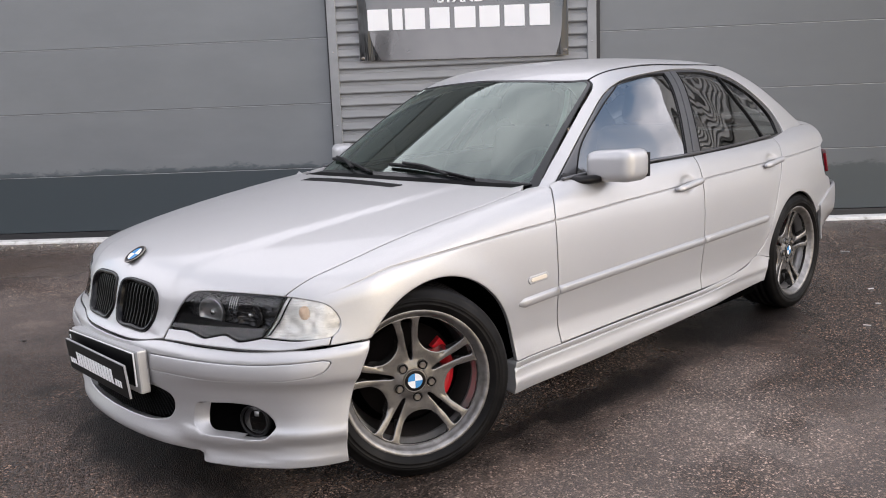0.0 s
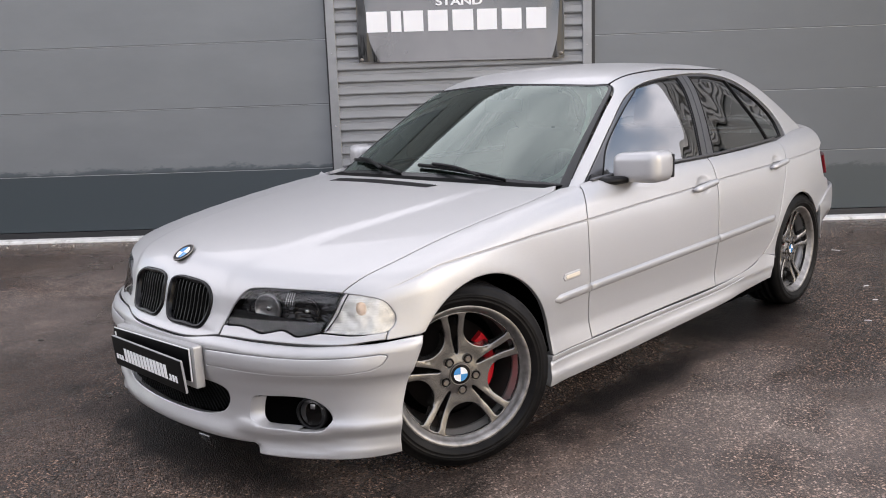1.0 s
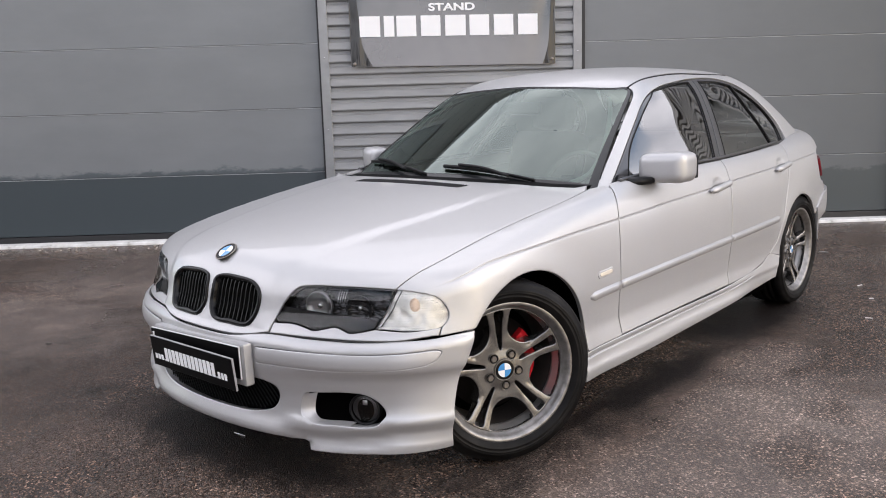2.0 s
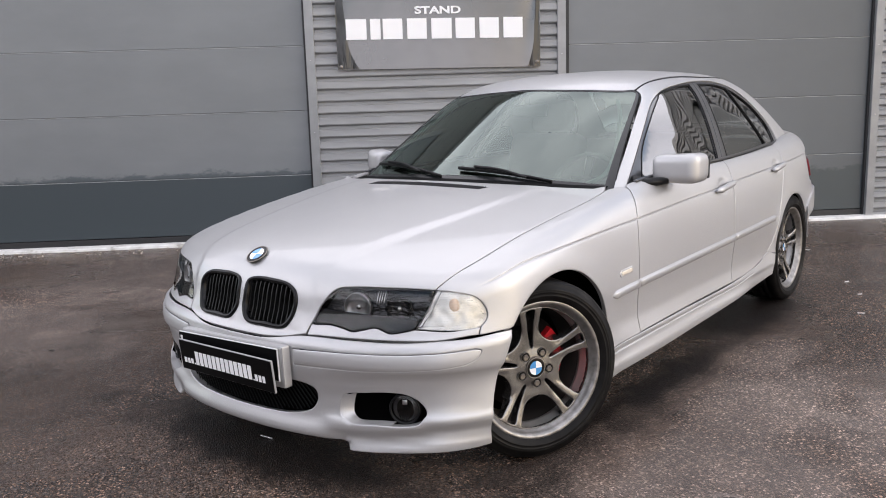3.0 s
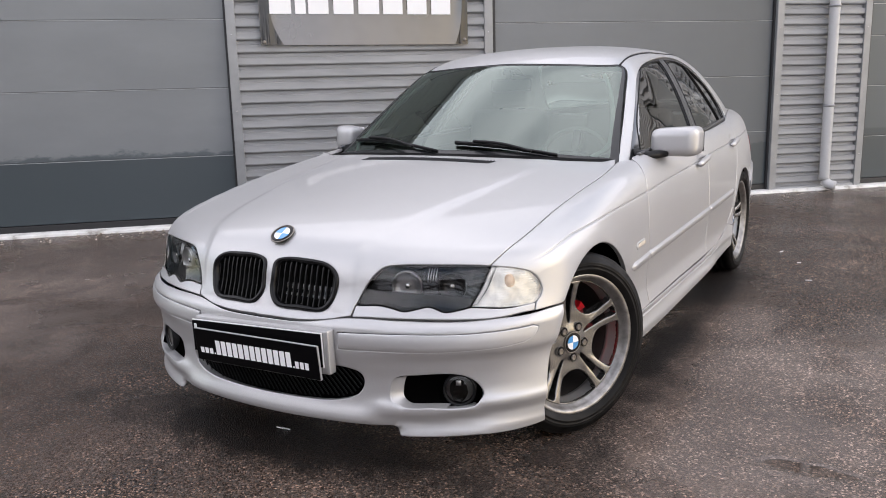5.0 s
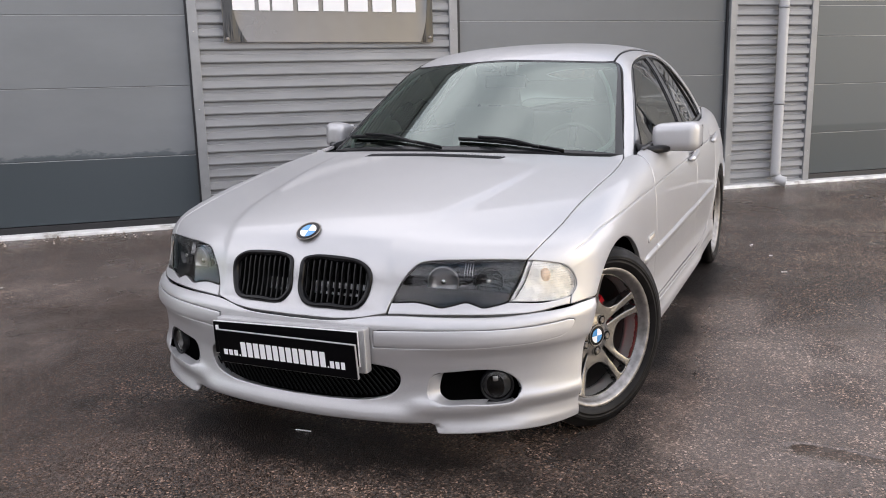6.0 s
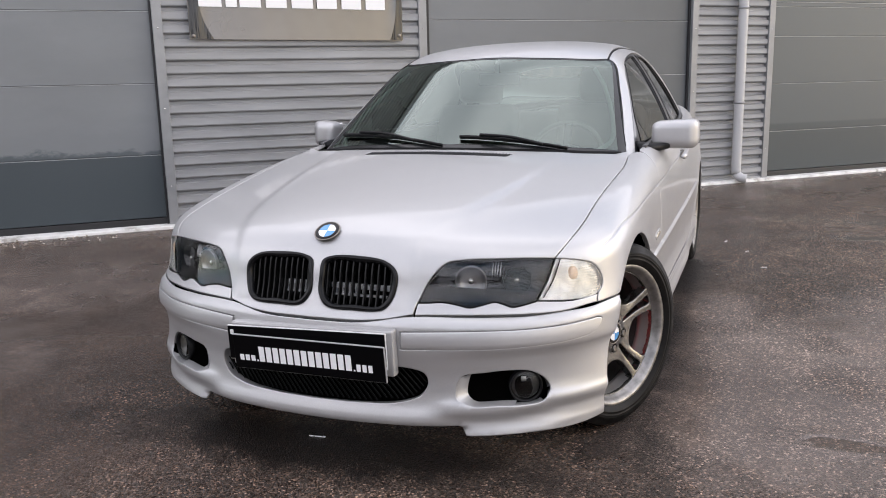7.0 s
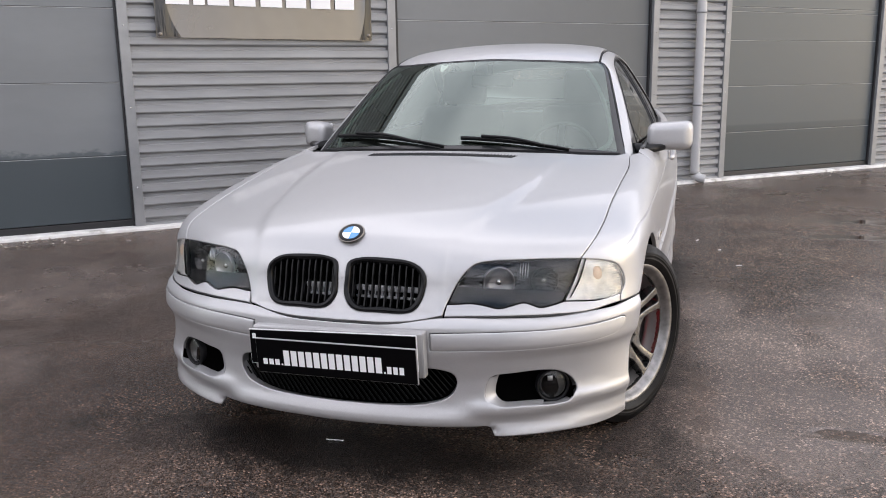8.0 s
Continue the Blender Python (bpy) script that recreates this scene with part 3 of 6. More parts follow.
nose = curve([(0.10, -0.655), (0.30, -0.656), (0.36, -0.658), (0.43, -0.660), (0.475, -0.655), (0.51, -0.628), (0.56, -0.606), (0.64, -0.587), (0.70, -0.572), (0.76, -0.553), (0.82, -0.53)])
hood = curve([(-0.65, 0.62), (-0.508, 0.722), (-0.35, 0.768), (0.0, 0.825), (0.3, 0.868), (0.5, 0.892), (0.8, 0.915), (1.6, 0.945), (2.6, 0.965), (3.0, 1.012), (3.3, 1.022), (3.5, 1.015), (3.75, 0.95)])
crown = curve([(-0.6, 0.21), (-0.3, 0.158), (0.0, 0.118), (0.6, 0.087), (1.0, 0.05), (2.6, 0.06), (3.1, 0.12), (3.6, 0.15)])
# how far the bumper swells out below its strip: spoiler edge, recess, ledge under the intakes, leaning face
swell = curve([(0.10, 0.004), (0.14, 0.004), (0.165, -0.006), (0.185, -0.010), (0.203, 0.001), (0.218, 0.010), (0.230, 0.009), (0.248, -0.005), (0.275, -0.013), (0.31, -0.014), (0.36, -0.007), (0.40, 0.0), (0.45, 0.0)])
ledge = curve([(0.10, -0.006), (0.155, 0.0), (0.172, 0.009), (0.186, 0.0125), (0.200, 0.011), (0.216, 0.002), (0.235, -0.007), (0.275, -0.013), (0.31, -0.014), (0.36, -0.007), (0.40, 0.0), (0.45, 0.0)])
bulge = curve([(-0.62, 0.312), (-0.55, 0.316), (-0.46, 0.340), (-0.34, 0.374), (-0.2, 0.400), (0.0, 0.440), (0.2, 0.470), (0.6, 0.52)])
tail = curve([(0.1, 3.36), (0.25, 3.48), (0.40, 3.57), (0.56, 3.585), (0.61, 3.57), (0.655, 3.49), (0.72, 3.47), (0.9, 3.46), (1.0, 3.45)])
crease = curve([(-0.33, 0.643), (-0.09, 0.704), (0.3, 0.731), (0.65, 0.747), (1.07, 0.767), (1.44, 0.781), (1.74, 0.796), (2.3, 0.815), (2.58, 0.824), (3.1, 0.842)])


def body(x, y, z):
    x = np.abs(x)
    flare = sum(0.007 * np.exp(-(((np.hypot(y - c, z - 0.305) - 0.34) / 0.065) ** 2)) for c in (ARCH_F, ARCH_R))
    side = x - (plan(y) + lean(z) + flare - (0.0062 * np.exp(-(((z - crease(y)) / 0.0026) ** 2)) - 0.0015 * step((z - crease(y)) / 0.002)) * step((y + 0.27) / 0.04) * step((3.28 - y) / 0.03))
    shelf = 0.012 * step((z - 0.395) / 0.012) * step((0.494 - z) / 0.006) * step((-0.215 - y) / 0.02)
    corner = step((x - 0.40) / 0.035)
    swept = np.where(z < 0.44, 0.8 * (corner * swell(z - 0.022 * step((x - 0.66) / 0.06)) + (1 - corner) * ledge(z)), 0.0)
    side = side - 0.4 * swept * step((-0.215 - y) / 0.03) - shelf
    side = side + 0.55 * np.maximum(0.47 - z, 0) * step((y - 3.13) / 0.05)
    side = side + sum(0.010 * np.exp(-((((y - yc) / 0.058) ** 2 + ((z - zc) / 0.034) ** 2) ** 2)) for yc, zc in HANDLES)
    top = z - (hood(y) - crown(y) * x * x + 0.008 * step((bulge(y) - x) / 0.016) * step((0.45 - y) / 0.22))
    front = nose(z) - swept - 0.006 * step((0.314 - x) / 0.010) * step((z - 0.515) / 0.012) + 0.030 * step((0.165 - z) / 0.006) * step((0.45 - x) / 0.02) + 0.29 * x**2 + 0.27 * x**4 - y
    back = y - (tail(z) - 0.16 * x**2 - 0.25 * x**4)
    f = smax(front - shelf * step((x - 0.45) / 0.08), side, 0.10)
    f = smax(f, back, 0.10)
    return smax(f, top, 0.065)


belt = curve([(0.6, 0.69), (0.8, 0.715), (1.2, 0.755), (1.65, 0.775), (2.2, 0.762), (2.8, 0.718), (3.2, 0.66)])
roof = curve([(0.9, 1.20), (1.2, 1.30), (1.34, 1.322), (1.6, 1.349), (1.9, 1.363), (2.2, 1.360), (2.5, 1.345), (2.9, 1.28)])


def cabin(x, y, z):
    x = np.abs(x)
    side = (x - (belt(y) - 0.46 * (z - 0.9) - 0.40 * (z - 0.9) ** 2)) * 0.88
    top = z - (roof(y) - 0.10 * x * x - 0.25 * x**4)
    front = (0.50 + 1.70 * (z - 0.87) + 0.12 * (z - 0.87) * (z - 1.3) + 0.52 * x * x - y) * 0.5
    back = (y - (2.76 + (1.30 - z) * 1.80 - 0.24 * x * x)) * 0.5
    f = smax(front, side, 0.045)
    f = smax(f, back, 0.07)
    return smax(f, top, 0.06)


def meet(f, eye, way, near, far):
    """Where rays that start inside the shape f leave it."""
    lo, hi = np.full(len(eye), float(near)), np.full(len(eye), float(far))
    for _ in range(34):
        mid = (lo + hi) / 2
        out = f(*(eye + mid[:, None] * way).T) > 0
        lo, hi = np.where(out, lo, mid), np.where(out, mid, hi)
    return eye + ((lo + hi) / 2)[:, None] * way


def slope(f, p):
    """The outward normals of f at p."""
    e = 5e-4
    g = np.stack([f(*(p + e * d).T) - f(*(p - e * d).T) for d in np.eye(3)], 1)
    return g / np.linalg.norm(g, axis=1)[:, None]


def settle(f, p):
    """Points near the skin moved onto it."""
    p = np.array(p, float)
    for _ in range(12):
        e = 5e-4
        v = f(*p.T)
        g = np.stack([(f(*(p + e * d).T) - f(*(p - e * d).T)) / (2 * e) for d in np.eye(3)], 1)
        p = p - g * (np.clip(v, -0.02, 0.02) / np.maximum((g * g).sum(1), 1e-3))[:, None]
    return p


# ---- the car
car = empty("car", None, "silver four-door saloon car with black kidney grille and red brake calipers", "car")
SIDE = Sheet((0.0, 0, 0), (0, 1, 0), (1, 0, 0))
WING = Sheet((0.40, 0, 0.45), (0, 1, 0), (math.cos(radians(22)), 0, math.sin(radians(22))))
CABIN = Sheet((0.0, 0, 0.95), (0, 1, 0), (math.cos(radians(28)), 0, math.sin(radians(28))))
TOP = Sheet((0, 0, 0.5), (1, 0, 0), (0, 0, 1))
ROOFTOP = Sheet((0, 0, 1.0), (1, 0, 0), (0, 0, 1))
NOSE = Sheet((0, 0.1, 0.35), (1, 0, 0), (0, -1, 1))
FRONT = Sheet((0, -0.1, 0), (1, 0, 0), (0, -1, 0))
SCREEN = Sheet((0, 1.3, 0.9), (1, 0, 0), (0, -1, 0.9))
REAR = Sheet((0, 3.2, 0), (1, 0, 0), (0, 1, 0))
BACKLIGHT = Sheet((0, 2.4, 0.9), (1, 0, 0), (0, 1, 0.9))
BUMPER, TAIL = Round(0.35, True), Round(2.5, False)


def whole(*edges, gap=0.012):
    """Edges joined into one closed line; each edge is smooth, corners between them stay sharp."""
    out = [spline(e, gap=gap)[:-1] for e in edges]
    return np.concatenate(out)


# bonnet, with the kidney openings and the air-vent slot
kidney = spline([(0.012, -0.60, 0.600), (0.018, -0.58, 0.640), (0.050, -0.575, 0.655), (0.129, -0.57, 0.658), (0.220, -0.567, 0.646), (0.256, -0.572, 0.614), (0.250, -0.596, 0.545), (0.224, -0.612, 0.513), (0.129, -0.622, 0.506), (0.042, -0.625, 0.514), (0.014, -0.61, 0.545)], True, 0.008)
lamp_top = [(0.322, -0.583, 0.534), (0.352, -0.555, 0.599), (0.392, -0.529, 0.644), (0.44, -0.516, 0.656), (0.533, -0.474, 0.656), (0.68, -0.389, 0.648)]
shut = [(0.68, -0.389, 0.648), (0.703, -0.34, 0.684), (0.719, -0.2, 0.72), (0.722, 0.0, 0.755), (0.729, 0.2, 0.791), (0.737, 0.45, 0.828), (0.722, 0.64, 0.853)]
cowl = [(0.722, 0.64, 0.853), (0.5, 0.532, 0.875), (0.25, 0.455, 0.888), (0.0, 0.432, 0.89)]
lip = [(0.0, -0.65, 0.4845), (0.156, -0.643, 0.4860), (0.238, -0.627, 0.4925), (0.285, -0.612, 0.5005), (0.314, -0.603, 0.5055)]
half = np.concatenate([spline(lip)[:-1], spline([lip[-1], lamp_top[0]])[:-1], spline(lamp_top)[:-1], spline(shut)[:-1], spline(cowl)])
bonnet_line = np.concatenate([half, half[::-1][1:-1] * (-1, 1, 1)])
slot = np.concatenate([spline([(0, 0.392, 0.88), (0.15, 0.396, 0.88), (0.315, 0.408, 0.87)])[:-1], spline([(0.315, 0.408, 0.87), (0.298, 0.355, 0.87)])[:-1], spline([(0.298, 0.355, 0.87), (0.15, 0.342, 0.87), (0, 0.338, 0.87)])])
slot = np.concatenate([slot, slot[::-1][1:-1] * (-1, 1, 1)])
bonnet = panel("bonnet", body, NOSE, bonnet_line, PAINT, car, "silver bonnet with a raised centre", holes=(kidney, kidney * (-1, 1, 1), slot), gap=0.001, thick=0.02, h=0.02)

# vent in the bonnet: a black tray and slanted slats
xs = np.repeat(np.linspace(-0.316, 0.316, 32), 2)
tray = meet(body, *TOP.rays(np.stack([xs, np.tile([0.332, 0.398], 32) + 0.13 * xs**2], 1)), 0, 1) - (0, 0, 0.006)
vent = make("air_vent", tray, [(2 * i, 2 * i + 2, 2 * i + 3, 2 * i + 1) for i in range(31)], VOID, bonnet, "black slatted air vent")
for k in range(46):
    x = -0.298 + 0.596 * k / 45
    a = meet(body, *TOP.rays(np.array([[x - 0.004, 0.340 + 0.13 * x * x], [x + 0.004, 0.392 + 0.13 * x * x]])), 0, 1)
    v, f = tube([a[0] - (0, 0, 0.001), a[1] - (0, 0, 0.001)], 0.0028, 5)
    make("slat", v, f, DARK, vent, smooth=False)

# kidney grilles
for s in (1, -1):
    ring3 = meet(body, *NOSE.rays(NOSE.flat(kidney)), 0, 1.6) * (s, 1, 1)
    mid = ring3.mean(0)
    n = slope(body, ring3)
    rows = []
    for inw, dep in ((0.0, -0.012), (0.0, 0.002), (0.004, 0.006), (0.012, 0.005), (0.017, 0.0), (0.019, -0.02)):
        to = mid - ring3
        to /= np.linalg.norm(to, axis=1)[:, None]
        rows.append(ring3 + inw * to + dep * n)
    k = len(ring3)
    faces = [(i * k + j, i * k + (j + 1) % k, (i + 1) * k + (j + 1) % k, (i + 1) * k + j) for i in range(len(rows) - 1) for j in range(k)]
    if s < 0:
        faces = [f[::-1] for f in faces]
    grille = make("kidney_grille", np.concatenate(rows), faces, GLOSS, car, "gloss black kidney grille with upright slats")
    flat_k = NOSE.flat(kidney)
    for j in range(11):
        x = 0.034 + 0.0202 * j
        on = flat_k[np.abs(flat_k[:, 0] - x) < 0.012]
        b0, b1 = on[:, 1].min() + 0.006, on[:, 1].max() - 0.006
        bb = np.linspace(b0, b1, 7)
        q = meet(body, *NOSE.rays(np.stack([0 * bb + x, bb], 1)), 0, 1.6) * (s, 1, 1)
        q[:, 1] += 0.010
        v = np.concatenate([q + d for d in ((-0.0020, 0, 0), (0.0020, 0, 0), (0.0020, 0.018, 0), (-0.0020, 0.018, 0))])
        make("slat", v, [(c * 7 + i, ((c + 1) % 4) * 7 + i, ((c + 1) % 4) * 7 + i + 1, c * 7 + i + 1) for c in range(4) for i in range(6)], SLAT, grille, smooth=False)
    part("backing", block(s * 0.14 - 0.125, s * 0.14 + 0.125, -0.535, -0.53, 0.50, 0.66), VOID, grille)
    x0, x1 = (0.03, 0.24) if s > 0 else (-0.135, -0.035)
    part("cross_rail", block(x0, x1, -0.566, -0.556, 0.556, 0.573, 0.003), RADIATOR, grille, "pale cross rail behind the slats")
    part("cross_rail", block(x0, x1, -0.566, -0.556, 0.534, 0.541, 0.002), RADIATOR, grille)
    for j in range(9):
        x = x0 + (x1 - x0) * (j + 0.5) / 9
        part("radiator_fin", block(x - 0.0035, x + 0.0035, -0.560, -0.553, 0.541, 0.556, 0.001), RADIATOR, grille)

# round badges: black ring, blue and white quarters, no lettering


def badge(parent, centre, normal, r, up=(0, 0, 1)):
    nn = Vector(normal).normalized()
    side = Vector(up).cross(nn).normalized()
    m = Matrix((nn, side, nn.cross(side))).transposed().to_4x4()
    m.translation = centre
    v, f = lathe([(0.0, -0.001), (r, -0.001), (r, 0.002), (r * 0.93, 0.0035), (r * 0.70, 0.0032), (0.0, 0.0032)], 40, m)
    b = make("badge", v, f, GLOSS, parent, "round black badge with blue and white quarters")
    v, f = lathe([(r, 0.001), (r * 1.04, 0.0015), (r * 1.0, 0.0042), (r * 0.95, 0.0042), (r * 0.94, 0.003)], 40, m)
    make("rim", v, f, BOLT, b)
    for q in range(4):
        a = np.linspace(q * np.pi / 2, (q + 1) * np.pi / 2, 10)
        pts = np.concatenate([[(0.0045, 0, 0)], np.stack([0 * a + 0.0042, 0.68 * r * np.cos(a), 0.68 * r * np.sin(a)], 1)])
        pts = (np.array(m.to_3x3()) @ pts.T).T + np.array(m.translation)
        make("quarter", pts, [(0, i, i + 1) for i in range(1, 10)], BLUE if q % 2 else WHITE, b)
    return b


at = meet(body, *NOSE.rays(NOSE.flat([(0.006, -0.520, 0.708)])), 0, 1.6)
badge(bonnet, Vector(at[0]) + Vector((0, -0.001, 0.004)), (0, -0.54, 0.84), 0.040, (0, -0.6, 0.8))

# headlamps: dark bowl behind a clear lens, indicator beside it, painted strip below
lamp_low = [(0.643, -0.45, 0.531), (0.612, -0.47, 0.522), (0.58, -0.495, 0.519), (0.555, -0.50, 0.526), (0.534, -0.51, 0.534), (0.50, -0.53, 0.527), (0.468, -0.545, 0.521), (0.43, -0.555, 0.530), (0.389, -0.564, 0.536), (0.35, -0.575, 0.534), (0.322, -0.583, 0.534)]
divider = [(0.68, -0.389, 0.648), (0.664, -0.419, 0.587), (0.643, -0.45, 0.531)]
indicator_line = whole(divider[::-1], [(0.68, -0.389, 0.648), (0.724, -0.358, 0.641), (0.774, -0.300, 0.615), (0.797, -0.281, 0.571), (0.797, -0.288, 0.548), (0.783, -0.308, 0.529), (0.731, -0.387, 0.524), (0.643, -0.45, 0.531)], gap=0.008)
lamp_line = whole(lamp_top, divider, lamp_low, gap=0.008)
strip_line = whole(lamp_low[::-1], [(0.643, -0.45, 0.531), (0.731, -0.387, 0.524), (0.789, -0.306, 0.529)], [(0.789, -0.306, 0.529), (0.790, -0.318, 0.505)], [(0.790, -0.318, 0.505), (0.72, -0.415, 0.501), (0.62, -0.488, 0.501), (0.472, -0.558, 0.503), (0.318, -0.604, 0.503)], [(0.318, -0.604, 0.503), (0.322, -0.583, 0.534)], gap=0.008)
lens, lens2 = panel("headlight", body, FRONT, lamp_line, LENS, car, "smoked headlight with two round projectors behind clear lens", h=0.016, gap=0.0015, thick=0.004, mirror=True)
clear, clear2 = panel("indicator_light", body, FRONT, indicator_line, INDLENS, car, "clear white corner indicator with amber bulb", h=0.012, gap=0.0015, thick=0.004, mirror=True)
panel("headlight_trim", body, FRONT, strip_line, PAINT, car, "silver strip under the headlight", h=0.012, gap=0.0015, mirror=True)
deeper = lambda d: (lambda x, y, z: body(x, y, z) + d)  # noqa: E731
panel("bowl", deeper(0.036), FRONT, inset(FRONT.flat(lamp_line), 0.0), HOUSING, lens, "dark grey lamp housing", gap=-0.002, thick=-0.032, h=0.02, mirror=lens2)
panel("reflector", deeper(0.014), FRONT, inset(FRONT.flat(indicator_line), 0.0), PEARL, clear, "ribbed pale reflector", gap=-0.002, thick=-0.011, h=0.015, mirror=clear2)
# black wavy mask along the lamps' lower edge
mask_line = whole(lamp_low[::-1], [(0.643, -0.45, 0.531), (0.650, -0.44, 0.556)], [(0.650, -0.44, 0.556), (0.60, -0.47, 0.566), (0.55, -0.50, 0.572), (0.45, -0.54, 0.580), (0.345, -0.56, 0.585)], [(0.345, -0.56, 0.585), (0.322, -0.583, 0.534)], gap=0.008)
panel("mask", deeper(0.012), FRONT, mask_line, GLOSS, lens, "gloss black wavy mask", gap=0.001, thick=0.02, h=0.014, mirror=lens2)
for x, z, r, bright in ((0.462, 0.590, 0.044, DIM), (0.585, 0.588, 0.041, HOUSING)):
    at = meet(body, *FRONT.rays(np.array([[x, z]])), 0, 1.6)[0]
    m = Matrix.Translation(Vector(at) + Vector((-0.003, 0.018, 0))) @ pose(0, 0, 0, 0, 0, -90 + math.degrees(math.atan(0.58 * x + 1.08 * x ** 3)))
    v, f = lathe([(r + 0.003, -0.006), (r + 0.003, 0.003), (r, 0.005), (r * 0.96, 0.003), (r * 0.8, -0.003), (r * 0.55, -0.0065), (0.25 * r, -0.0075), (0, -0.0075)], 40, m)
    mirrored("projector_ring", v, f, bright, lens, lens2, "round bright reflector bowl")
    v, f = lathe([(r * 0.20, -0.0075), (r * 0.18, -0.002), (r * 0.10, 0.0), (0, 0.0005)], 24, m)
    mirrored("bulb_cap", v, f, BRIGHT, lens, lens2, "bright bulb cap")
# vertical baffles between the bowls
for x in (0.515, 0.522, 0.529, 0.536):
    q = meet(deeper(0.020), *FRONT.rays(np.stack([np.full(6, x), np.linspace(0.600, 0.640, 6)], 1)), 0, 1.6)
    v, f = tube(q, 0.0016, 5)
    mirrored("baffle", v, f, DIM, lens, lens2)
at = meet(body, *FRONT.rays(np.array([[0.728, 0.596]])), 0, 1.6)[0]
v, f = lathe([(0.0, 0.010), (0.012, 0.008), (0.019, 0.003), (0.021, -0.006)], 20, Matrix.Translation(Vector(at) + Vector((-0.006, 0.015, 0))) @ pose(0, 0, 0, 0, 0, -55) @ Matrix.Diagonal((1, 0.9, 1.2, 1)))
mirrored("bulb", v, f, BULB, clear, clear2, "pale amber bulb cover")
for j in range(15):
    z = 0.532 + 0.0072 * j
    inside = np.array([[x, z] for x in np.linspace(0.64, 0.79, 40)])
    inside = inside[within(inset(FRONT.flat(indicator_line)[::1 if area(FRONT.flat(indicator_line)) > 0 else -1], 0.006), inside)]
    q = meet(deeper(0.006), *FRONT.rays(inside), 0, 1.6)
    v, f = tube(q, 0.0012, 5)
    mirrored("rib", v, f, INDLENS, clear, clear2)

# front bumper
top_edge = [(0.0, -0.66, 0.4838), (0.156, -0.65, 0.4855), (0.30, -0.61, 0.5025), (0.47, -0.56, 0.5005), (0.62, -0.49, 0.498), (0.72, -0.41, 0.499), (0.776, -0.35, 0.502), (0.816, -0.287, 0.507), (0.838, -0.205, 0.506)]
rear_edge = [(0.838, -0.205, 0.506), (0.832, -0.248, 0.414), (0.822, -0.285, 0.299), (0.814, -0.293, 0.20), (0.812, -0.290, 0.147)]
low_edge = [(0.812, -0.29, 0.147), (0.72, -0.40, 0.143), (0.57, -0.50, 0.139), (0.462, -0.56, 0.138)]
nick = [(0.462, -0.56, 0.138), (0.438, -0.575, 0.169)]
lip_edge = [(0.438, -0.575, 0.169), (0.36, -0.58, 0.168), (0.2, -0.61, 0.163), (0.0, -0.62, 0.161)]
half = np.concatenate([spline(e)[:-1] for e in (top_edge, rear_edge, low_edge, nick)] + [spline(lip_edge)])
bumper_line = np.concatenate([half, half[::-1][1:-1] * (-1, 1, 1)])
intake = np.concatenate([spline([(0, -0.64, 0.226), (0.15, -0.64, 0.231), (0.27, -0.63, 0.240), (0.335, -0.61, 0.262), (0.358, -0.61, 0.30), (0.348, -0.61, 0.330), (0.31, -0.62, 0.345), (0.2, -0.64, 0.352), (0, -0.65, 0.354)], gap=0.01)])
intake = np.concatenate([intake, intake[::-1][1:-1] * (-1, 1, 1)])
fog_line = spline([(0.438, -0.58, 0.252), (0.440, -0.58, 0.300), (0.455, -0.578, 0.322), (0.52, -0.555, 0.331), (0.585, -0.529, 0.334), (0.64, -0.493, 0.327), (0.674, -0.465, 0.300), (0.684, -0.453, 0.268), (0.662, -0.467, 0.238), (0.62, -0.49, 0.230), (0.55, -0.53, 0.231), (0.465, -0.565, 0.233)], True, 0.01)
strip = whole([(0.285, -0.634, 0.459), (0.478, -0.578, 0.462), (0.624, -0.505, 0.461), (0.724, -0.431, 0.465), (0.79, -0.345, 0.470)], [(0.79, -0.345, 0.470), (0.806, -0.33, 0.463), (0.797, -0.345, 0.438), (0.775, -0.372, 0.424)], [(0.775, -0.372, 0.424), (0.725, -0.434, 0.417), (0.625, -0.508, 0.412), (0.478, -0.582, 0.408), (0.285, -0.637, 0.405)], [(0.285, -0.637, 0.405), (0.285, -0.634, 0.459)], gap=0.01)
bumper = panel("front_bumper", body, BUMPER, bumper_line, PAINT, car, "silver front bumper with low corner spoilers", holes=(intake, fog_line, fog_line * (-1, 1, 1), strip, strip * (-1, 1, 1)), thick=0.030, h=0.014, far=2.0)
# rubbing strips let into the bumper
strip_body = lambda x, y, z: body(x, y, z) - 0.004 * step((0.457 - z) / 0.012) * step((z - 0.412) / 0.006)  # noqa: E731
panel("bumper_strip", strip_body, BUMPER, strip, PAINT, car, "silver bumper rubbing strip", h=0.012, lift=0.003, thick=0.012, soft=0.003, gap=0.002, far=2.0, mirror=True)
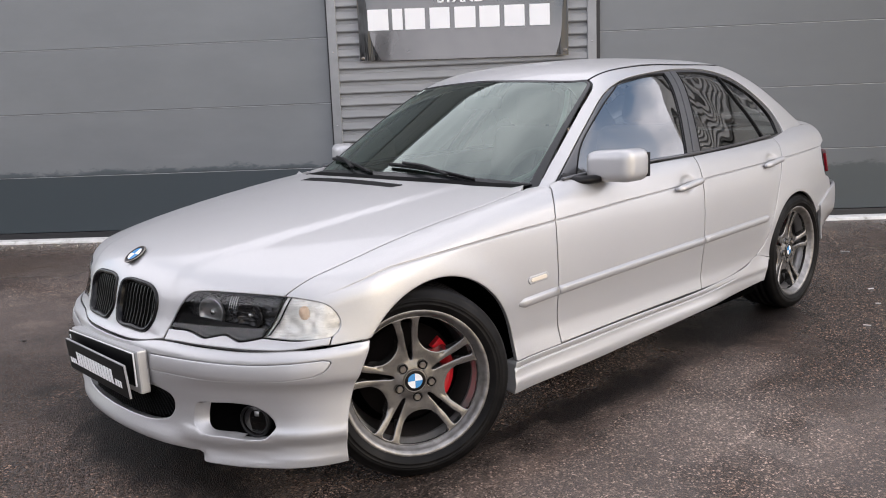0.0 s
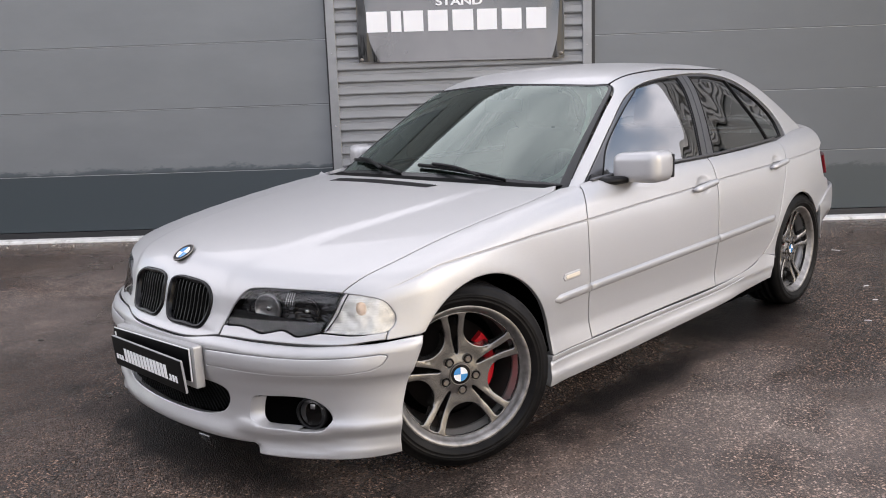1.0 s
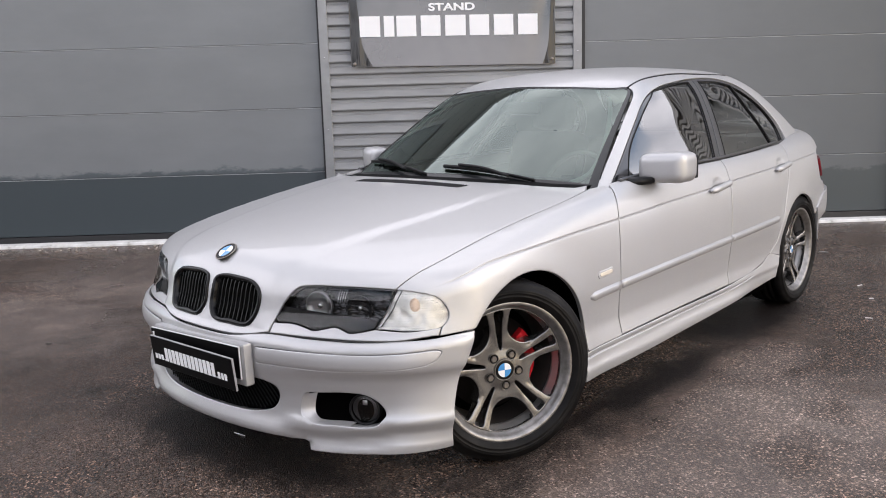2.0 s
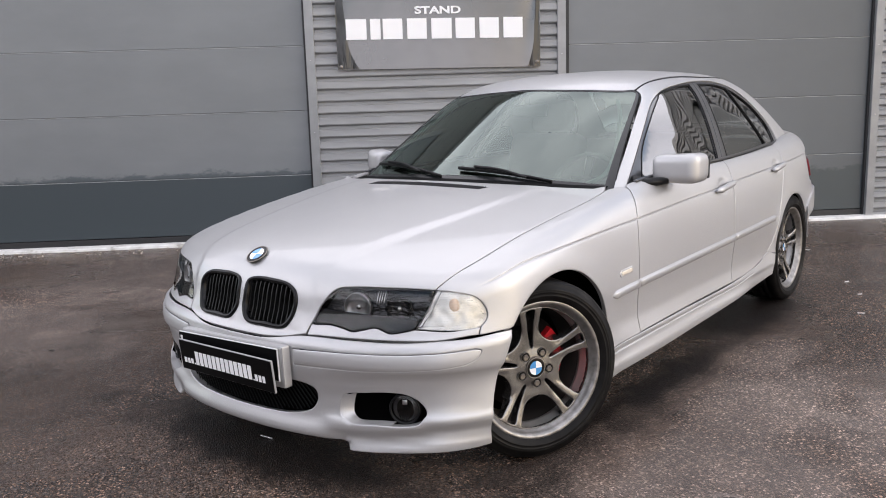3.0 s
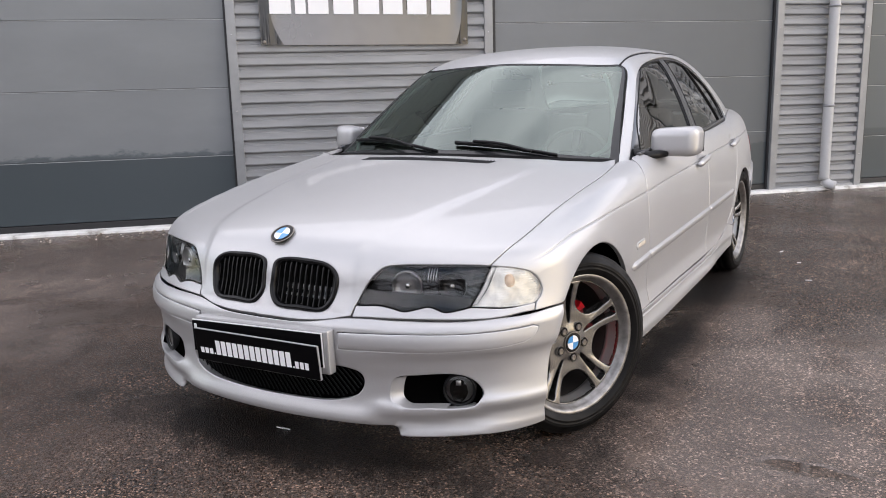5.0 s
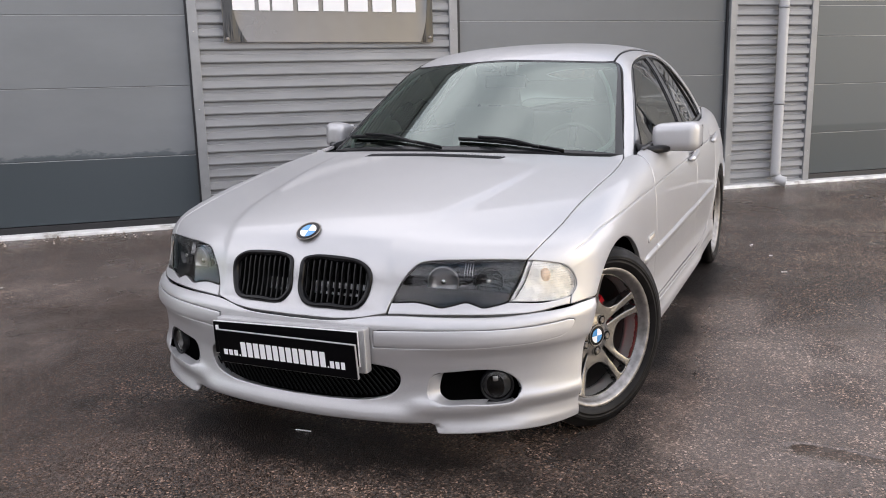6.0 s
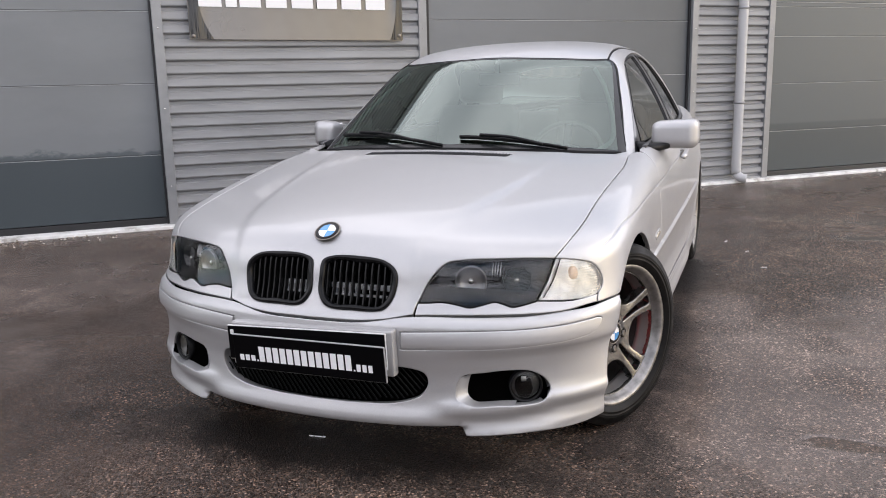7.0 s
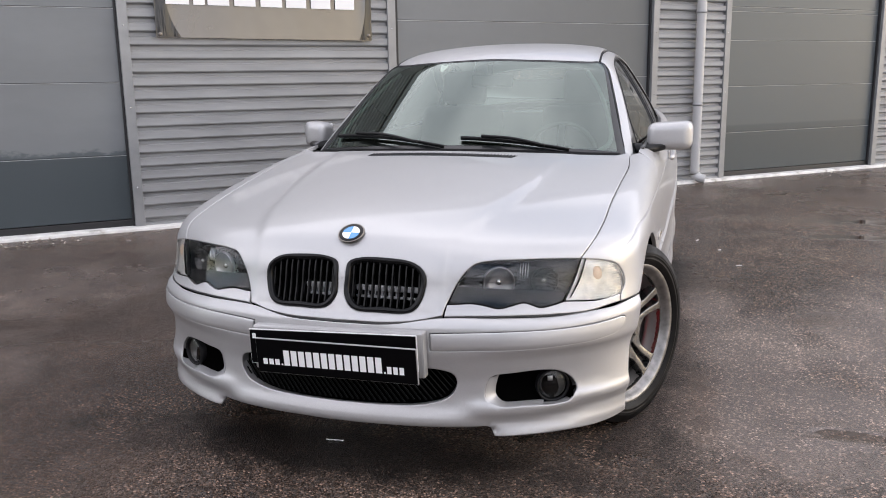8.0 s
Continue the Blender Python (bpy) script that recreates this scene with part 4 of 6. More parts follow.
# centre intake: dark backing and slanted mesh bars
back = panel("intake_mesh", deeper(0.03), BUMPER, inset(BUMPER.flat(intake)[::1 if area(BUMPER.flat(intake)) > 0 else -1], -0.01), VOID, bumper, "black mesh of the lower intake", gap=0, thick=-0.025, h=0.03, far=2.0)
line2 = BUMPER.flat(intake)
line2 = line2 if area(line2) > 0 else line2[::-1]
for k in range(56):
    a0 = -0.47 + 0.0165 * k
    q = np.stack([a0 + np.linspace(-0.05, 0.05, 14), np.linspace(0.358, 0.224, 14)], 1)
    q = q[within(line2, q)]
    if len(q) > 2:
        v, f = tube(meet(deeper(0.016), *BUMPER.rays(q), 0, 2.0), 0.0026, 5)
        make("mesh_bar", v, f, MESHBAR, back, smooth=False)
# silver scoop along the inner and lower rim of each fog lamp opening
rim = meet(body, *BUMPER.rays(BUMPER.flat(fog_line)), 0, 2.0)
rim = rim[(rim[:, 0] < 0.60) & ((rim[:, 0] < 0.456) | (rim[:, 2] < 0.262))]
rim = rim[np.argsort((np.arctan2(rim[:, 2] - 0.29, rim[:, 0] - 0.56) - 0.8) % (2 * np.pi))]
inward = np.clip((0.50 - rim[:, 0]) / 0.06, 0, 1)[:, None] * (0.022, 0, 0.0) + np.clip((0.262 - rim[:, 2]) / 0.02, 0, 1)[:, None] * (0, 0, 0.006)
rows = [rim + (0, 0.001, 0), rim + 0.5 * inward + (0, 0.012, 0), rim + inward + (0, 0.038, 0)]
k = len(rim)
mirrored("fog_scoop", np.concatenate(rows), [(i * k + j, i * k + j + 1, (i + 1) * k + j + 1, (i + 1) * k + j) for i in range(2) for j in range(k - 1)], PAINT, bumper, bumper, "silver scooped rim of the fog lamp opening")
# fog lamps in black pockets
pocket, pocket2 = panel("fog_pocket", deeper(0.040), BUMPER, inset(BUMPER.flat(fog_line)[::1 if area(BUMPER.flat(fog_line)) > 0 else -1], -0.004), VOID, bumper, "black fog lamp pocket", gap=0, thick=-0.030, h=0.02, far=2.0, mirror=True)
at = meet(body, *BUMPER.rays(BUMPER.flat([(0.628, -0.495, 0.279)])), 0, 2.0)[0]
turn = Matrix.Translation(Vector(at) + Vector((-0.010, 0.014, 0))) @ pose(0, 0, 0, 0, 0, -90 + 26)
v, f = lathe([(0.050, -0.03), (0.0505, 0.006), (0.047, 0.010), (0.043, 0.004), (0.043, 0.0)], 40, turn)
mirrored("fog_lamp", v, f, DARK, pocket, pocket2, "round black fog lamp")
v, f = lathe([(0.043, 0.002), (0.034, 0.006), (0.018, 0.009), (0, 0.010)], 36, turn)
mirrored("fog_lens", v, f, LENS, pocket, pocket2, "clear fog lamp glass")
v, f = lathe([(0.042, -0.004), (0.030, -0.016), (0.012, -0.022), (0, -0.022)], 36, turn)
mirrored("fog_reflector", v, f, FOGBOWL, pocket, pocket2)
# bright square plate that paints a reflection into the lamp
v, f = lathe([(0.011, -0.0125), (0.009, -0.0105), (0, -0.010)], 4, turn @ Matrix.Translation((0, -0.004, 0.016)) @ pose(0, 0, 0, 45))
mirrored("fog_glint", v, f, DIM, pocket, pocket2, "small bright square added as a reflection in the fog lamp")

# wings, doors and quarters of the sides
ARCH = 0.333


def arch(cy, a0, a1, r=ARCH, cz=0.305, gap=0.02):
    a = np.radians(np.linspace(a0, a1, max(4, int(abs(a1 - a0) * np.pi / 180 * r / gap))))
    return np.stack([0 * a + 0.85, cy + r * np.cos(a), cz + r * np.sin(a)], 1)


door_front = [(0.786, 0.705, 0.860), (0.828, 0.664, 0.80), (0.852, 0.651, 0.69), (0.859, 0.648, 0.52), (0.859, 0.646, 0.40), (0.859, 0.655, 0.292)]
door_mid = [(0.785, 1.712, 0.905), (0.826, 1.704, 0.814), (0.849, 1.698, 0.74), (0.861, 1.686, 0.59), (0.862, 1.676, 0.45), (0.862, 1.660, 0.305)]
door_back = [(0.74, 2.585, 0.935), (0.797, 2.562, 0.868), (0.828, 2.518, 0.797), (0.845, 2.467, 0.716), (0.857, 2.377, 0.555), (0.857, 2.30, 0.43), (0.857, 2.21, 0.370), (0.858, 2.09, 0.337)]
belt_line = [(0.745, 0.80, 0.866), (0.768, 1.10, 0.890), (0.785, 1.40, 0.902), (0.785, 1.712, 0.905), (0.77, 2.14, 0.917), (0.74, 2.585, 0.935)]
arch_f = arch(ARCH_F, 142, -2, 0.339)
fender_line = np.concatenate([
    spline([(0.790, -0.318, 0.505), (0.789, -0.306, 0.529), (0.797, -0.288, 0.548), (0.797, -0.281, 0.571), (0.774, -0.300, 0.615), (0.724, -0.358, 0.641), (0.68, -0.389, 0.648)])[:-1],
    spline(shut)[:-1], spline([(0.722, 0.64, 0.853), (0.750, 0.70, 0.872), (0.786, 0.705, 0.860)])[:-1], spline(door_front)[:-1],
    spline([(0.859, 0.655, 0.292), (0.86, 0.397, 0.288)])[:-1], arch_f[::-1][:-1],
    arch_f[:1], spline([(0.836, -0.215, 0.509), (0.816, -0.287, 0.509), (0.790, -0.318, 0.505)])[:-1]])
line_at = lambda a, b: (lambda q: WING.flat(meet(body, *SIDE.rays(np.stack([q, crease(q)], 1)), 0, 1.6)))(np.linspace(a, b, 90))  # noqa: E731
wing, wing2 = panel("front_wing", body, WING, fender_line, PAINT, car, "silver front wing", lines=(line_at(-0.34, 0.68),), h=0.02, gap=0.001, mirror=True)
front_line = np.concatenate([spline(belt_line[:4])[:-1], spline(door_mid)[:-1], spline([(0.862, 1.660, 0.305), (0.862, 1.04, 0.300), (0.859, 0.655, 0.292)])[:-1], spline(door_front[::-1])[:-1], spline([(0.786, 0.705, 0.860), (0.75, 0.73, 0.874), (0.745, 0.80, 0.866)])[:-1]])
rear_line = np.concatenate([spline(belt_line[3:])[:-1], spline(door_back)[:-1], spline([(0.858, 2.09, 0.337), (0.860, 1.90, 0.312), (0.862, 1.660, 0.305)])[:-1], spline(door_mid[::-1])[:-1]])
cup = lambda c: np.array([(0.85, c[0] + 0.058 * math.cos(t), c[1] + 0.034 * math.sin(t)) for t in np.linspace(0, 2 * np.pi, 40)])  # noqa: E731
door1, door1b = panel("front_door", body, WING, front_line, PAINT, car, "silver front door", lines=(cup(HANDLES[0]), line_at(0.63, 1.74)), h=0.022, gap=0.0038, mirror=True)
door2, door2b = panel("rear_door", body, WING, rear_line, PAINT, car, "silver rear door", lines=(cup(HANDLES[1]), line_at(1.66, 2.60)), h=0.022, gap=0.003, mirror=True)
quarter_line = np.concatenate([
    spline(door_back[:7][::-1])[:-1], spline([(0.74, 2.585, 0.935), (0.70, 2.8, 0.95), (0.66, 3.05, 0.965), (0.64, 3.2, 0.96), (0.62, 3.42, 0.95), (0.58, 3.50, 0.93)])[:-1],
    spline([(0.58, 3.50, 0.93), (0.62, 3.40, 0.87), (0.70, 3.27, 0.862), (0.775, 3.145, 0.845), (0.80, 3.105, 0.77), (0.80, 3.125, 0.69), (0.78, 3.20, 0.66), (0.765, 3.24, 0.555)])[:-1], spline([(0.765, 3.24, 0.555), (0.82, 3.10, 0.54), (0.84, 3.02, 0.50)])[:-1],
    arch(ARCH_R, 33, 176), spline([(0.857, 2.335, 0.345), (0.857, 2.21, 0.370)])[:-1]])
panel("rear_wing", body, WING, quarter_line, PAINT, car, "silver rear wing", lines=(line_at(2.46, 3.27),), h=0.022, mirror=True)
# sill skirt, swelling out below the doors
sill_top = curve([(0.4, 0.2875), (1.04, 0.299), (1.66, 0.304), (2.09, 0.336), (2.21, 0.369), (2.335, 0.345)])
sill_body = lambda x, y, z: body(x, y, z) + 0.006 * step((0.272 + 0.008 * y - z) / 0.010) - 0.012 * step((0.221 + 0.014 * y - z) / 0.014) * step((1.85 - y) / 0.10) - 0.006 * step((0.27 - z) / 0.02) + 0.005 * np.exp(-(((z - sill_top(y) + 0.024) / 0.0026) ** 2)) * step((1.95 - y) / 0.03)  # noqa: E731
sill_line = np.concatenate([spline([(0.86, 0.400, 0.2875), (0.862, 1.04, 0.2990), (0.862, 1.66, 0.3040), (0.858, 2.09, 0.336), (0.857, 2.21, 0.369), (0.857, 2.335, 0.345)])[:-1], spline([(0.857, 2.335, 0.345), (0.855, 2.28, 0.238)])[:-1], spline([(0.855, 2.28, 0.236), (0.853, 1.9, 0.220), (0.853, 1.6, 0.210), (0.853, 1.2, 0.198), (0.85, 0.7, 0.183), (0.85, 0.385, 0.178)])[:-1], spline([(0.85, 0.385, 0.178), (0.86, 0.400, 0.285)])[:-1]])
panel("side_skirt", sill_body, SIDE, sill_line, PAINT, car, "silver side skirt", lines=((lambda q: np.stack([0 * q + 0.86, q, sill_top(q) - 0.024], 1))(np.linspace(0.42, 2.05, 140)),), h=0.02, gap=0.001, thick=0.05, mirror=True)

# rubbing mouldings on wing and doors
mould = curve([(0.43, 0.484), (0.653, 0.496), (1.04, 0.510), (1.683, 0.529), (2.318, 0.547)])
for y0, y1, one, two in ((0.432, 0.6455, wing, wing2), (0.6505, 1.678, door1, door1b), (1.684, 2.33, door2, door2b)):
    yy = np.linspace(y0, y1, max(8, int((y1 - y0) / 0.03)))
    rows = []
    for dz, out in ((-0.017, -0.004), (-0.017, 0.004), (-0.012, 0.008), (0.006, 0.009), (0.0095, 0.007), (0.0105, 0.003), (0.015, 0.002), (0.015, -0.004)):
        q = meet(body, *SIDE.rays(np.stack([yy, mould(yy) + dz], 1)), 0, 1.6)
        rows.append(q + slope(body, q) * out)
    if y0 < 0.5 or y1 > 2.3:
        for r in rows:
            e = 0 if y0 < 0.5 else -1
            r[e] = 0.4 * r[e] + 0.6 * np.mean([x[e] for x in rows], 0) - (0.004, 0, 0)
    k = len(yy)
    f = [(i * k + j, i * k + j + 1, (i + 1) % 8 * k + j + 1, (i + 1) % 8 * k + j) for i in range(8) for j in range(k - 1)] + [tuple(i * k for i in range(8)), tuple(i * k + k - 1 for i in range(8))[::-1]]
    mirrored("moulding", np.concatenate(rows), f, PAINT, one, two, "silver rubbing moulding")

# door handles
for (yc, zc), one, two in ((HANDLES[0], door1, door1b), (HANDLES[1], door2, door2b)):
    yy = np.linspace(yc - 0.115, yc + 0.110, 18)
    q = meet(body, *SIDE.rays(np.stack([yy, zc + 0.10 * (yy - yc) - 0.003], 1)), 0, 1.6)
    q[:, 0] = np.interp(yy, [yy[0], yy[-1]], [q[0, 0], q[-1, 0]]) + 0.002
    w = np.clip(np.minimum(yy - yy[0], yy[-1] - yy) / 0.03, 0, 1) ** 0.5
    v, f = tube(q + np.stack([0.006 + 0.012 * w, 0 * w, 0 * w], 1), 0.005 + 0.008 * w, 12, 1.15)
    mirrored("handle", v, f, PAINT, one, two, "silver pull handle")

# side repeater lamps
line = whole([(0.857, 0.492, 0.572), (0.857, 0.583, 0.576)], [(0.857, 0.583, 0.576), (0.857, 0.592, 0.560), (0.857, 0.583, 0.549)], [(0.857, 0.583, 0.549), (0.857, 0.492, 0.545)], [(0.857, 0.492, 0.545), (0.857, 0.483, 0.558), (0.857, 0.492, 0.572)], gap=0.005)
rep, rep2 = panel("side_repeater", body, SIDE, line, PAINT, car, "clear side repeater in a silver surround", gap=0, lift=0.004, thick=0.006, h=0.01, mirror=True)
line = whole([(0.857, 0.500, 0.566), (0.857, 0.576, 0.570)], [(0.857, 0.576, 0.570), (0.857, 0.582, 0.560), (0.857, 0.576, 0.554)], [(0.857, 0.576, 0.554), (0.857, 0.500, 0.551)], [(0.857, 0.500, 0.551), (0.857, 0.494, 0.558), (0.857, 0.500, 0.566)], gap=0.005)
panel("repeater_lens", body, SIDE, line, shader("repeater_lens", (0.66, 0.59, 0.48), 0.2, coat=0.6), rep, "pale amber lens", gap=0, lift=0.006, thick=0.003, h=0.008, mirror=rep2)

# roof, windscreen, rear window and the frames of the cabin
edge_top = [(0.0, 1.187, 1.262), (0.19, 1.19, 1.26), (0.38, 1.225, 1.255), (0.47, 1.262, 1.25), (0.515, 1.298, 1.25)]
ditch = [(0.515, 1.298, 1.25), (0.506, 1.459, 1.291), (0.495, 1.75, 1.33), (0.488, 2.1, 1.33), (0.47, 2.37, 1.31), (0.44, 2.56, 1.27)]
edge_back = [(0.44, 2.56, 1.27), (0.3, 2.62, 1.29), (0.0, 2.65, 1.30)]
half = np.concatenate([spline(edge_top)[:-1], spline(ditch)[:-1], spline(edge_back)])
panel("roof", cabin, ROOFTOP, np.concatenate([half, half[::-1][1:-1] * (-1, 1, 1)]), PAINT, car, "silver roof", h=0.03, gap=0.003, thick=0.01)
a_post = [(0.717, 0.680, 0.860), (0.651, 0.926, 0.991), (0.60, 1.12, 1.12), (0.559, 1.268, 1.216), (0.540, 1.292, 1.24), (0.515, 1.298, 1.25)]
back_post = [(0.44, 2.56, 1.27), (0.50, 2.77, 1.17), (0.56, 2.98, 1.06), (0.60, 3.14, 0.97), (0.60, 3.20, 0.93)]
opening = [(0.742, 0.770, 0.845), (0.724, 0.815, 0.871), (0.649, 1.115, 1.08), (0.595, 1.308, 1.189), (0.566, 1.476, 1.242), (0.543, 1.735, 1.275), (0.520, 2.025, 1.292), (0.513, 2.252, 1.285), (0.535, 2.51, 1.232), (0.58, 2.67, 1.145), (0.635, 2.78, 1.035), (0.685, 2.80, 0.935), (0.70, 2.76, 0.905)]
frame_line = np.concatenate([spline(a_post)[:-1], spline(ditch)[:-1], spline(back_post)[:-1], spline([(0.60, 3.20, 0.93), (0.66, 2.98, 0.90), (0.70, 2.76, 0.905)])[:-1], spline(opening[::-1])[:-1], spline([(0.742, 0.770, 0.845), (0.717, 0.680, 0.860)])[:-1]])
panel("roof_pillar", cabin, CABIN, frame_line, PAINT, car, "silver pillars and roof rail", h=0.02, gap=0.002, thick=0.02, far=1.4, mirror=True)
v, f = tube(meet(cabin, *ROOFTOP.rays(ROOFTOP.flat(spline(ditch))), 0, 1) - (0, 0, 0.004), 0.006, 8)
mirrored("roof_moulding", v, f, RUBBER, car, car, "black roof ditch moulding")
screen_low = [(0.0, 0.50, 0.88), (0.26, 0.525, 0.88), (0.5, 0.60, 0.87), (0.711, 0.690, 0.857)]
half = np.concatenate([spline(screen_low)[:-1], spline([(0.711, 0.690, 0.857), (0.649, 0.924, 0.991), (0.598, 1.116, 1.12), (0.556, 1.262, 1.214), (0.537, 1.288, 1.239), (0.507, 1.291, 1.247)])[:-1], spline([(0.505, 1.287, 1.247), (0.47, 1.258, 1.25), (0.38, 1.222, 1.255), (0.19, 1.187, 1.26), (0.0, 1.184, 1.262)])])
screen_line = np.concatenate([half, half[::-1][1:-1] * (-1, 1, 1)])
screen = panel("windscreen", cabin, SCREEN, screen_line, WINDSCREEN, car, "tinted windscreen with a black border", h=0.03, gap=0.003, thick=0.003, far=2.0, soft=0)
flat_s = SCREEN.flat(screen_line)
flat_s = flat_s if area(flat_s) > 0 else flat_s[::-1]
hole = inset(flat_s, 0.015)
low_share = np.clip(1 - (hole[:, 1] - flat_s[:, 1].min()) / np.ptp(flat_s[:, 1]), 0, 1)
hole = hole * np.stack([1 - 0.045 * low_share, 1 + 0 * low_share], 1) + np.stack([0 * low_share, 0.038 * low_share**4], 1)
panel("border", lambda x, y, z: cabin(x, y, z) - 0.0008, SCREEN, flat_s, FRIT, screen, "black ceramic border", holes=(hole,), h=0.03, gap=0.003, thick=0.002, far=2.0, soft=0)
ring = meet(cabin, *SCREEN.rays(inset(flat_s, 0.003)), 0, 2.0)
keep = ring[:, 2] > 0.88
ring = ring[keep]
ring = ring[np.argsort(np.arctan2(ring[:, 0], ring[:, 2] - 1.0))]
v, f = tube(ring, 0.0022, 8)
make("seal", v, f, RUBBER, screen, "black rubber seal")

# door window frames and glass
pane1 = whole([(0.738, 0.925, 0.880), (0.692, 1.015, 0.986), (0.630, 1.242, 1.130), (0.587, 1.40, 1.207)], [(0.587, 1.40, 1.207), (0.575, 1.44, 1.228), (0.566, 1.562, 1.248), (0.552, 1.70, 1.262), (0.546, 1.855, 1.270)], [(0.546, 1.855, 1.270), (0.588, 1.850, 1.215), (0.67, 1.786, 1.09), (0.731, 1.726, 0.989), (0.772, 1.682, 0.905)], [(0.772, 1.682, 0.905), (0.77, 1.3, 0.895), (0.738, 0.925, 0.880)], gap=0.015)
pane2 = whole([(0.541, 1.985, 1.275), (0.532, 2.213, 1.270), (0.540, 2.366, 1.25)], [(0.540, 2.366, 1.25), (0.60, 2.407, 1.13), (0.66, 2.463, 1.03), (0.725, 2.508, 0.925)], [(0.725, 2.508, 0.925), (0.76, 2.137, 0.915), (0.772, 1.812, 0.905)], [(0.772, 1.812, 0.905), (0.731, 1.851, 0.989), (0.67, 1.906, 1.09), (0.588, 1.972, 1.215), (0.541, 1.985, 1.275)], gap=0.015)
pane3 = whole([(0.545, 2.383, 1.243), (0.556, 2.48, 1.215), (0.594, 2.64, 1.126), (0.645, 2.728, 1.02), (0.688, 2.725, 0.937)], [(0.688, 2.725, 0.937), (0.72, 2.523, 0.930)], [(0.72, 2.523, 0.930), (0.66, 2.477, 1.03), (0.60, 2.421, 1.13), (0.545, 2.383, 1.243)], gap=0.015)
split = [(0.772, 1.732, 0.880), (0.731, 1.788, 0.989), (0.67, 1.846, 1.09), (0.588, 1.911, 1.215), (0.543, 1.925, 1.276), (0.530, 1.927, 1.288)]
head = spline(opening)
cut = int(np.argmin(np.abs(head[:, 1] - 1.927) + (head[:, 2] < 1.1)))
f1 = np.concatenate([head[:cut], spline(split[::-1])[:-1], spline([(0.772, 1.732, 0.880), (0.77, 1.3, 0.870), (0.742, 0.80, 0.845)])])
f2 = np.concatenate([head[cut:], spline([(0.70, 2.76, 0.905), (0.74, 2.5, 0.90), (0.772, 1.9, 0.885), (0.772, 1.732, 0.880)])[1:-1], spline(split)[:-1]])
sunk = lambda x, y, z: cabin(x, y, z) + 0.006  # noqa: E731
panel("window_frame", sunk, CABIN, f1, FRAME, door1, "black window frame", holes=(pane1,), h=0.02, gap=0.002, thick=0.012, far=1.4, mirror=door1b)
panel("window_frame", sunk, CABIN, f2, FRAME, door2, "black window frame", holes=(pane2, pane3), h=0.02, gap=0.002, thick=0.012, far=1.4, mirror=door2b)
glassy = lambda x, y, z: cabin(x, y, z) + 0.011  # noqa: E731
for pane, one, two in ((pane1, door1, door1b), (pane2, door2, door2b), (pane3, door2, door2b)):
    panel("window_glass", glassy, CABIN, pane, SIDEGLASS, one, "tinted side window with rain drops", gap=-0.006, h=0.03, thick=0.003, far=1.4, mirror=two, soft=0)
    panel("seal", sunk, CABIN, inset(CABIN.flat(pane)[::1 if area(CABIN.flat(pane)) > 0 else -1], -0.006), RUBBER, one, "black window seal", holes=(pane,), gap=0, lift=0.003, thick=0.010, h=0.05, far=1.4, mirror=two)
waist = spline(belt_line)
q = meet(body, *WING.rays(WING.flat(waist)), 0, 1.6)
v, f = tube(q + (-0.004, 0, 0.004), 0.009, 8, 0.8)
mirrored("waist_seal", v, f, FRAME, car, car, "black rubber waist seal")

# rear window, boot lid, rear bumper and lamps
half = np.concatenate([spline([(0.0, 2.67, 1.28), (0.3, 2.65, 1.27), (0.43, 2.60, 1.25)])[:-1], spline([(0.43, 2.60, 1.25), (0.53, 2.88, 1.10), (0.59, 3.10, 0.97)])[:-1], spline([(0.59, 3.10, 0.97), (0.3, 3.20, 0.97), (0.0, 3.23, 0.97)])])
panel("rear_window", cabin, BACKLIGHT, np.concatenate([half, half[::-1][1:-1] * (-1, 1, 1)]), REARGLASS, car, "tinted rear window", h=0.04, gap=0.004, thick=0.003, far=2.0)
half = np.concatenate([spline([(0.0, 3.10, 0.98), (0.35, 3.08, 0.97), (0.63, 3.03, 0.95)])[:-1], spline([(0.63, 3.03, 0.95), (0.63, 3.3, 0.95), (0.57, 3.56, 0.93)])[:-1], spline([(0.57, 3.56, 0.93), (0.3, 3.62, 0.95), (0.0, 3.63, 0.96)])])
boot = panel("boot_lid", body, TOP, np.concatenate([half, half[::-1][1:-1] * (-1, 1, 1)]), PAINT, car, "silver boot lid with a small lip spoiler", h=0.03)
yy = np.linspace(-0.58, 0.58, 40)
q = meet(body, *TOP.rays(np.stack([yy, 3.46 - 0.20 * yy**2], 1)), 0, 1) + (0, 0.0, 0.033)
v, f = tube(q, 0.020 * np.clip((0.60 - np.abs(yy)) / 0.04, 0.3, 1), 10, 0.55)
make("spoiler", v, f, PAINT, boot, "silver lip spoiler")
panel("boot_panel", body, REAR, whole([(-0.50, 0.60), (0.50, 0.60)], [(0.50, 0.60), (0.52, 0.90)], [(0.52, 0.90), (0.0, 0.915), (-0.52, 0.90)], [(-0.52, 0.90), (-0.50, 0.60)]), PAINT, boot, "silver boot panel", h=0.03)
half = np.concatenate([spline([(0.0, 3.7, 0.625), (0.55, 3.6, 0.625), (0.79, 3.22, 0.606), (0.84, 2.995, 0.530)])[:-1], spline([(0.84, 2.995, 0.530), (0.835, 3.025, 0.42), (0.82, 3.05, 0.325)])[:-1], spline([(0.82, 3.05, 0.325), (0.5, 3.5, 0.29), (0.0, 3.6, 0.28)])])
panel("rear_bumper", body, TAIL, np.concatenate([half, half[::-1][1:-1] * (-1, 1, 1)]), PAINT, car, "silver rear bumper", h=0.02, far=2.0, lift=0.010)
